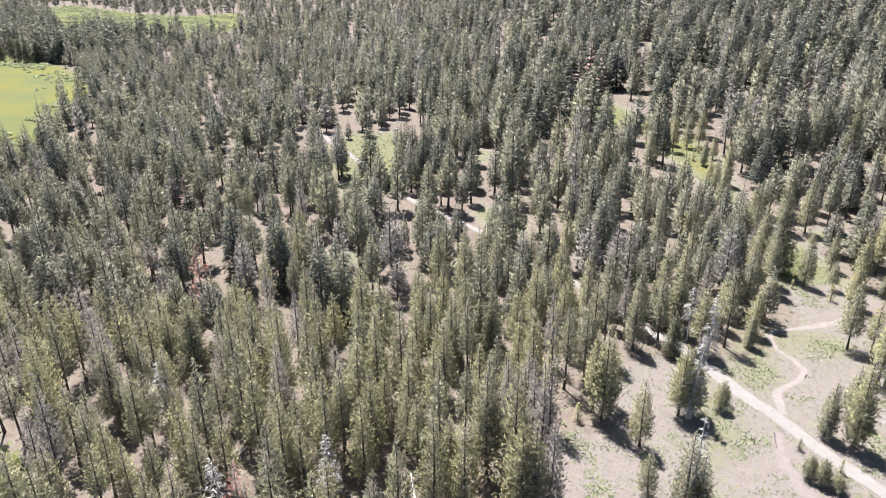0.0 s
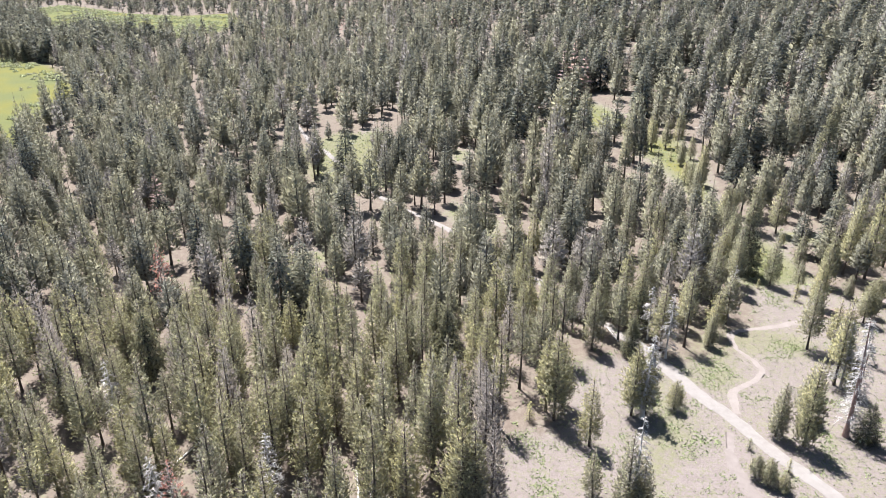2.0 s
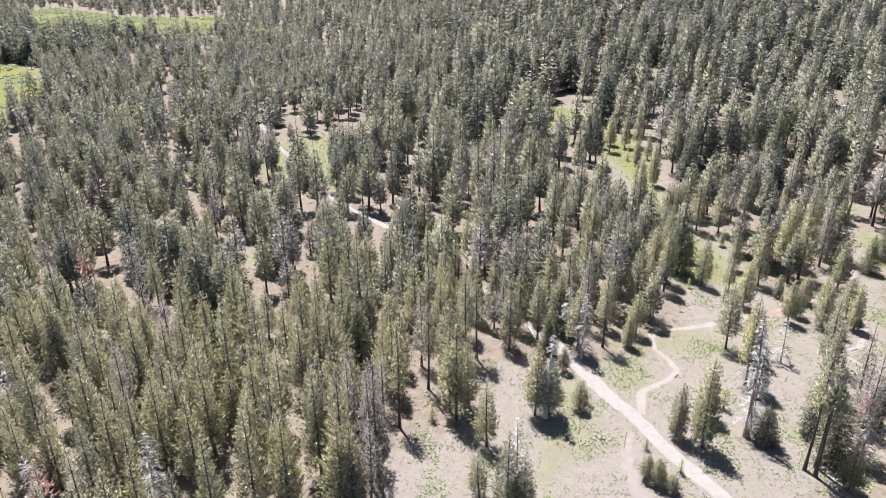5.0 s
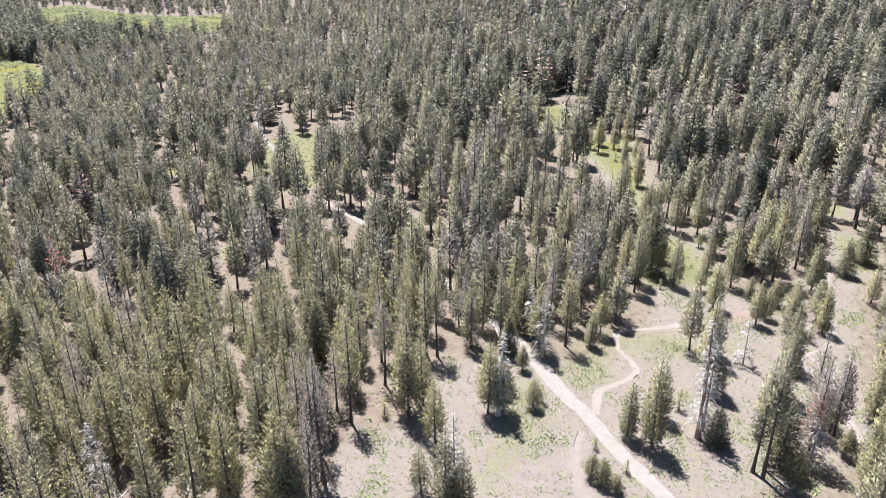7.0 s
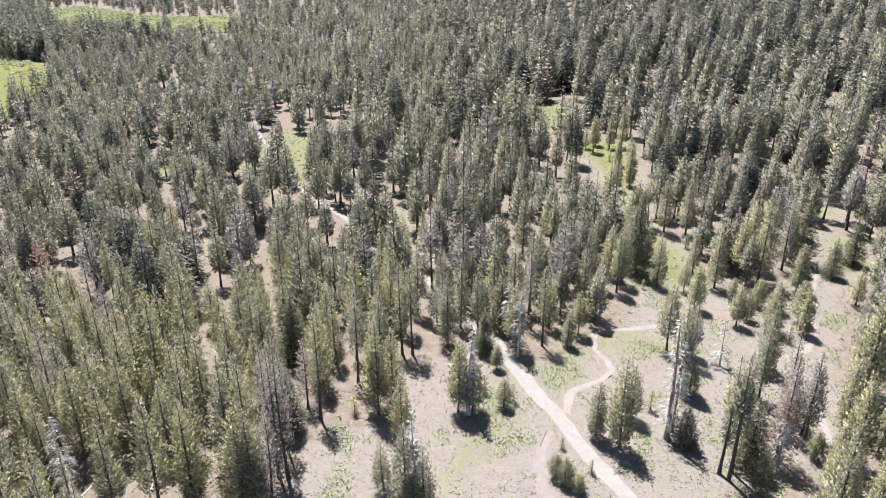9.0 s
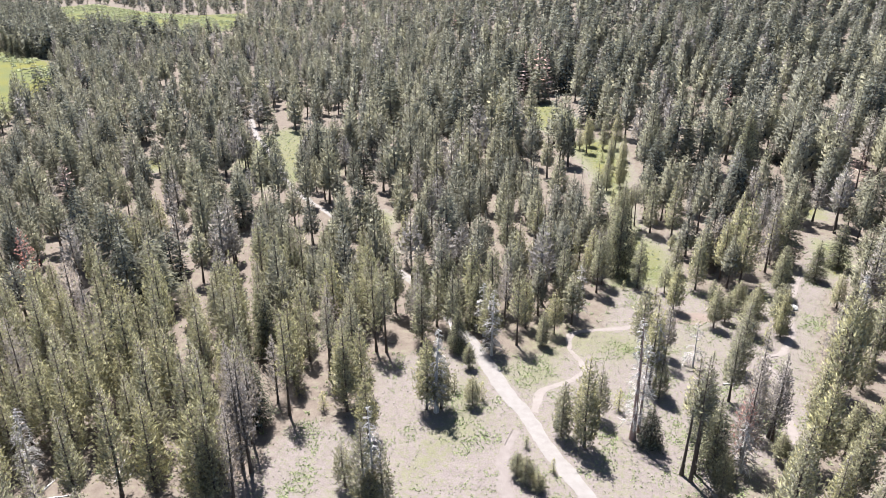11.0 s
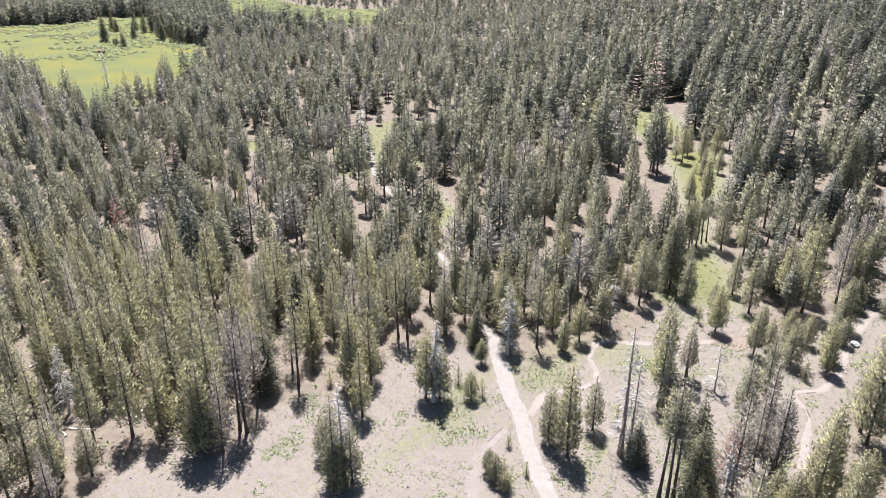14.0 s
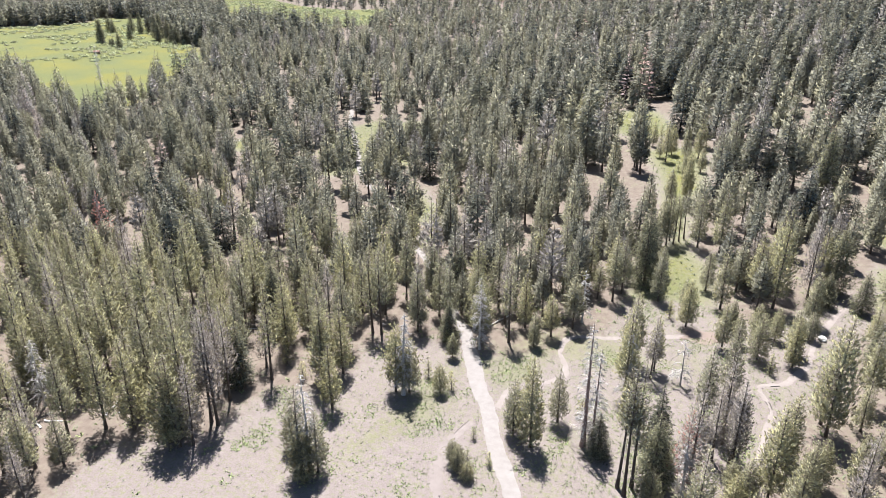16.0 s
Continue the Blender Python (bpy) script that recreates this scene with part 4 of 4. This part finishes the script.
def dead_tree(x, y, h, seed, full=4.5, wood=None, label="standing dead grey tree with bare bleached limbs", stout=1.0):
    bole, limbs = dead_arrays(seed, h, full, stout)
    ob = thing("dead_tree", label, "dead tree", "standing dead trees")
    part("trunk", raw_mesh("trunk", *bole, wood or dead_wood), ob)
    part("branchwork", raw_mesh("branchwork", *limbs, dead_wood), ob)["kind"] = "stuff"
    ob.matrix_basis = pose(x, y, float(ground_z(x, y)) - 0.05, 0, 0, seed * 47 % 360)


dead_tree(66.7, 81.6, 19.6, 3, 5.0, red_bark, "tall dead pine with a bare reddish trunk and grey twigs", 1.4)
dead_tree(67.9, 83.2, 15.5, 4, 5.0, red_bark, "tall dead pine with a bare reddish trunk and grey twigs")
dead_tree(72.4, 93.7, 12.5, 5, 4.0)
dead_tree(38.2, 86.9, 14.8, 6, 6.0, None, "bleached dead tree with twisted white limbs above young pines", 1.5)
dead_tree(-14.5, 69.6, 12.0, 7, 8.0, None, "pale grey dead tree with dense drooping bare limbs")
dead_tree(-27.7, 67.1, 11.0, 8, 6.0, None, "pale grey dead tree with dense drooping bare limbs")
dead_tree(-41.2, 86.8, 12.0, 9)
dead_tree(46.8, 103.3, 13.0, 10, 6.0, None, "grey dead tree with thick drooping twigs beside the road")
dead_tree(45.4, 109.6, 11.0, 11, 6.0)
dead_tree(63.4, 117.9, 11.2, 12)
dead_tree(112.5, 112.0, 13.0, 13, 5.5)
dead_tree(31.5, 67.0, 16.0, 14, 3.5, None, "thin dead grey treetop rising from a clump of pines")
dead_tree(80.0, 75.6, 8.5, 15, 8.0, None, "dead tree with tangled bare white lower limbs", 1.4)
dead_tree(80.6, 101.2, 8.6, 16)
dead_tree(-184.0, 290.0, 19.0, 17, 2.5, None, "thin grey dead tree at the edge of the meadow", 0.6)
dead_tree(-188.0, 294.0, 21.0, 18, 2.5, None, "thin grey dead tree at the edge of the meadow", 0.6)


def fallen_log(x, y, length, turn, seed, wood):
    rng = np.random.default_rng(seed)
    pieces = [cone_rows([(length * i / 5, 0.05 * rng.normal(), 0.16 + 0.03 * rng.normal()) for i in range(6)], [0.17 - 0.022 * i for i in range(6)], 7)]
    for i in range(5):
        p = np.array([length * rng.uniform(0.3, 0.95), 0, 0.18])
        a = rng.uniform(-1.2, 1.2)
        pieces.append(cone_rows([p, p + np.array([0.4, math.sin(a), abs(math.cos(a)) * 0.7]) * rng.uniform(0.4, 1.1)], [0.035, 0.008], 3))
    ob = tagged(new("fallen_log", raw_mesh("fallen_log", *joined(pieces), wood)), "bleached fallen trunk with broken branch stubs on the ground", "log", "fallen logs")
    ob.matrix_basis = pose(x, y, float(ground_z(x, y)) - 0.04, 0, 0, turn)


for i, (x, y, length, turn) in enumerate([(-3.4, 69.4, 6.5, 98), (-2.0, 70.6, 6.0, 92), (-12.4, 67.6, 3.4, 78), (-11.6, 66.2, 4.0, 12), (-10.8, 64.6, 3.6, 150), (-70, 219.3, 6.0, 12),
                                         (-38, 90, 6, 40), (-34, 93, 5, 160), (-55, 108, 7, 75), (-20, 96, 6, 20), (40, 109, 5, 100), (47, 112, 6, 60), (12, 104, 6, 130), (84, 96, 4, 10),
                                         (-48, 97, 6, 110), (-30, 78, 5, 65), (-16, 88, 6, 140), (2, 98, 5, 30)]):
    fallen_log(x, y, length, turn, 60 + i, dead_wood)


def boulder():
    m, t = material("pale_rock")
    g = grain(t, place_of(t), 3.0, 5)
    finish(t, surface(t, ramp(t, g, [(0.3, (0.333, 0.320, 0.300)), (0.7, (0.480, 0.467, 0.447))]), 0.9, g, 0.6, 0.08))
    bm = bmesh.new()
    bmesh.ops.create_icosphere(bm, subdivisions=3, radius=0.75)
    for v in bm.verts:
        n = noise.noise(v.co * 1.6) * 0.22
        v.co *= 1 + n
        v.co.z *= 0.72
    me = bpy.data.meshes.new("boulder")
    bm.to_mesh(me)
    bm.free()
    me.materials.append(m)
    ob = tagged(new("boulder", me), "pale rounded boulder beside the sandy trail", "boulder")
    ob.location = (105.9, 122.8, float(ground_z(105.9, 122.8)) + 0.3)


boulder()


def box(name, parent, mat, lo, hi, label=""):
    bm = bmesh.new()
    bmesh.ops.create_cube(bm, size=1)
    for v in bm.verts:
        v.co = Vector([(a + b) / 2 + c * (b - a) for a, b, c in zip(lo, hi, v.co)])
    bmesh.ops.bevel(bm, geom=bm.edges[:], offset=0.03, segments=1, affect="EDGES")
    me = bpy.data.meshes.new(name)
    bm.to_mesh(me)
    bm.free()
    me.materials.append(mat)
    return part(name, me, parent, label)


def shed():
    logs = bark("dark_log_wall", (0.10, 0.06, 0.045), (0.045, 0.03, 0.025))
    tin = dirt("rusty_roof", (0.16, 0.10, 0.08), (0.10, 0.06, 0.05))
    ob = thing("meadow_shed", "small dark brown wooden shed standing in the meadow", "shed")
    box("wall", ob, logs, (-2.2, -1.6, 0), (2.2, -1.42, 2.3))
    box("wall", ob, logs, (-2.2, 1.42, 0), (2.2, 1.6, 2.3))
    box("wall", ob, logs, (-2.2, -1.42, 0), (-2.02, 1.42, 2.3))
    box("wall", ob, logs, (2.02, -1.42, 0), (2.2, 1.42, 2.3))
    box("door", ob, tin, (-0.5, -1.66, 0.05), (0.4, -1.602, 1.95), "weathered plank door")
    bm = bmesh.new()
    ridge = [(-2.5, 0, 3.3), (2.5, 0, 3.3)]
    rows = [[(x, s * 1.95, 2.2) for x in (-2.5, 2.5)] for s in (-1, 1)]
    for low in rows:
        top = [bm.verts.new(p) for p in (low[0], low[1], ridge[1], ridge[0])]
        bottom = [bm.verts.new((p[0], p[1], p[2] - 0.12)) for p in (low[0], low[1], ridge[1], ridge[0])]
        bm.faces.new(top)
        bm.faces.new(bottom[::-1])
        for k in range(4):
            bm.faces.new((top[k], bottom[k], bottom[(k + 1) % 4], top[(k + 1) % 4]))
    bmesh.ops.recalc_face_normals(bm, faces=bm.faces[:])
    me = bpy.data.meshes.new("roof")
    bm.to_mesh(me)
    bm.free()
    me.materials.append(tin)
    part("roof", me, ob, "dark gabled roof")
    ob.matrix_basis = pose(-269.3, 389.7, 0, 0, 0, 25) @ Matrix.Scale(0.75, 4)


shed()


# ---- low plants: too many to count ----
def low_plants(name, label, x, y, size, tone, blades, seed, mat):
    """Tufts of leaves in one mesh."""
    rng = np.random.default_rng(seed)
    c = np.stack([x, y, ground_z(x, y) + 0.03], 1)
    n = len(c) * blades
    base = np.repeat(c, blades, 0)
    s = np.repeat(size, blades)[:, None]
    d = rng.normal(0, 1, (n, 3))
    d[:, 2] = np.abs(d[:, 2]) * 0.5 + 0.3
    d /= np.linalg.norm(d, axis=1)[:, None]
    base[:, :2] += rng.normal(0, 0.42, (n, 2)) * s
    face = rng.normal(0, 0.4, (n, 3))
    face[:, 2] += 1
    side = np.cross(d, face)
    side /= np.linalg.norm(side, axis=1)[:, None]
    ln, w = s * rng.uniform(0.6, 1.2, (n, 1)), s * rng.uniform(0.35, 0.6, (n, 1))
    v = np.stack([base - side * w * 0.5, base + side * w * 0.5, base + d * ln], 1).reshape(-1, 3)
    ob = new(name, raw_mesh(name, v, np.arange(n * 3).reshape(-1, 3), mat, np.repeat(tone, blades * 3)))
    tagged(ob, label, "plants", kind="stuff")


def patchy(x, y, scale, shift):
    return np.array([noise.noise(Vector((a / scale + shift, b / scale, shift * 3.1))) for a, b in zip(x, y)])


gx, gy, rng = scattered(-12, 118, 46, 142, 0.5, 21)
ok = (edge_gap(gx, gy, CLEARING) < 1.0) & (line_gap(gx, gy, ROAD) > 1.55) & (line_gap(gx, gy, TRAIL) > 0.8) & (line_gap(gx, gy, SIDE_TRAIL) > 0.8) & (line_gap(gx, gy, OLD_TRACK) > 0.9)
gx, gy = gx[ok], gy[ok]
p = patchy(gx, gy, 6.0, 2.0) + 0.6 * patchy(gx, gy, 1.8, 5.0)
ok = p + rng.normal(0, 0.14, len(gx)) > np.where((gx < 25) & (gy < 69), 0.6, 0.17)
low_plants("clearing_herbs", "low bright green leafy plants in patches on sandy soil", gx[ok], gy[ok], rng.uniform(0.12, 0.26, ok.sum()) * np.clip(0.85 + 1.1 * p[ok], 0.8, 1.7), np.clip(0.5 + p[ok] * 0.7 + rng.uniform(-0.3, 0.3, ok.sum()), 0, 1), 7, 31, herb_leaf)
ok = (rng.random(len(gx)) < np.where((gx < 25) & (gy < 69), 0.06, 0.2)) & ~ok
low_plants("clearing_sage", "small grey-green sage tufts on sandy soil", gx[ok], gy[ok], rng.uniform(0.08, 0.26, ok.sum()), rng.uniform(0.0, 0.35, ok.sum()), 6, 32, herb_leaf)
gx, gy, rng = scattered(-75, 130, 60, 300, 1.7, 23)
ok = np.zeros(len(gx), bool)
for g in GLADES + [OPEN_WOOD]:
    ok |= inside(gx, gy, g) & (rng.random(len(gx)) < 0.6)
ok |= (edge_gap(gx, gy, CLEARING) > 0) & (gy < 150) & (rng.random(len(gx)) < 0.25)
low_plants("glade_herbs", "low green plants in forest glades", gx[ok], gy[ok], rng.uniform(0.25, 0.7, ok.sum()), rng.uniform(0.2, 0.9, ok.sum()), 7, 33, herb_leaf)
gx, gy, rng = scattered(-460, -150, 240, 900, 4.6, 25)
ok = np.zeros(len(gx), bool)
for g in MEADOWS:
    ok |= edge_gap(gx, gy, g) < -4
gx, gy = gx[ok], gy[ok]
p = patchy(gx, gy, 30.0, 9.0) + 0.5 * patchy(gx, gy, 11.0, 3.0)
ok = p + 0.25 * np.clip((gy - 400) / 120, -1.6, 1) > 0.1


def thickets(name, label, x, y, size, tone, leaves, seed, mat):
    """Low rounded bushes of many small leaf clumps in one mesh."""
    rng = np.random.default_rng(seed)
    n = len(x) * leaves
    s = np.repeat(size, leaves)[:, None]
    d = rng.normal(0, 1, (n, 3))
    d[:, 2] = np.abs(d[:, 2])
    d /= np.linalg.norm(d, axis=1)[:, None]
    c = np.repeat(np.stack([x, y, ground_z(x, y)], 1), leaves, 0) + d * s * (1.0, 1.0, 0.55) * rng.uniform(0.6, 1.0, (n, 1))
    a = rng.normal(0, 1, (n, 3)) + d * 0.3
    a /= np.linalg.norm(a, axis=1)[:, None]
    b = np.cross(a, d + rng.normal(0, 0.3, (n, 3)))
    b /= np.linalg.norm(b, axis=1)[:, None] + 1e-6
    w = 0.27 * s * rng.uniform(0.6, 1.2, (n, 1))
    v = np.stack([c - b * w, c + b * w, c + a * w * 1.5], 1).reshape(-1, 3)
    lean = np.repeat(d + (0, 0, 0.35), 3, 0)
    lean /= np.linalg.norm(lean, axis=1)[:, None]
    f = np.arange(n * 3).reshape(-1, 3)
    face = np.cross(v[f[:, 1]] - v[f[:, 0]], v[f[:, 2]] - v[f[:, 0]])
    f = np.where(((face * lean[f[:, 0]]).sum(1) < 0)[:, None], f[:, ::-1], f)
    tagged(new(name, raw_mesh(name, v, f, mat, np.repeat(tone, leaves * 3), lean)), label, "plants", kind="stuff")


thickets("meadow_willows", "pale green low willow thickets in the meadow", gx[ok], gy[ok], rng.uniform(0.8, 2.3, ok.sum()), rng.uniform(0.0, 1.0, ok.sum()), 46, 35, willow_leaf)
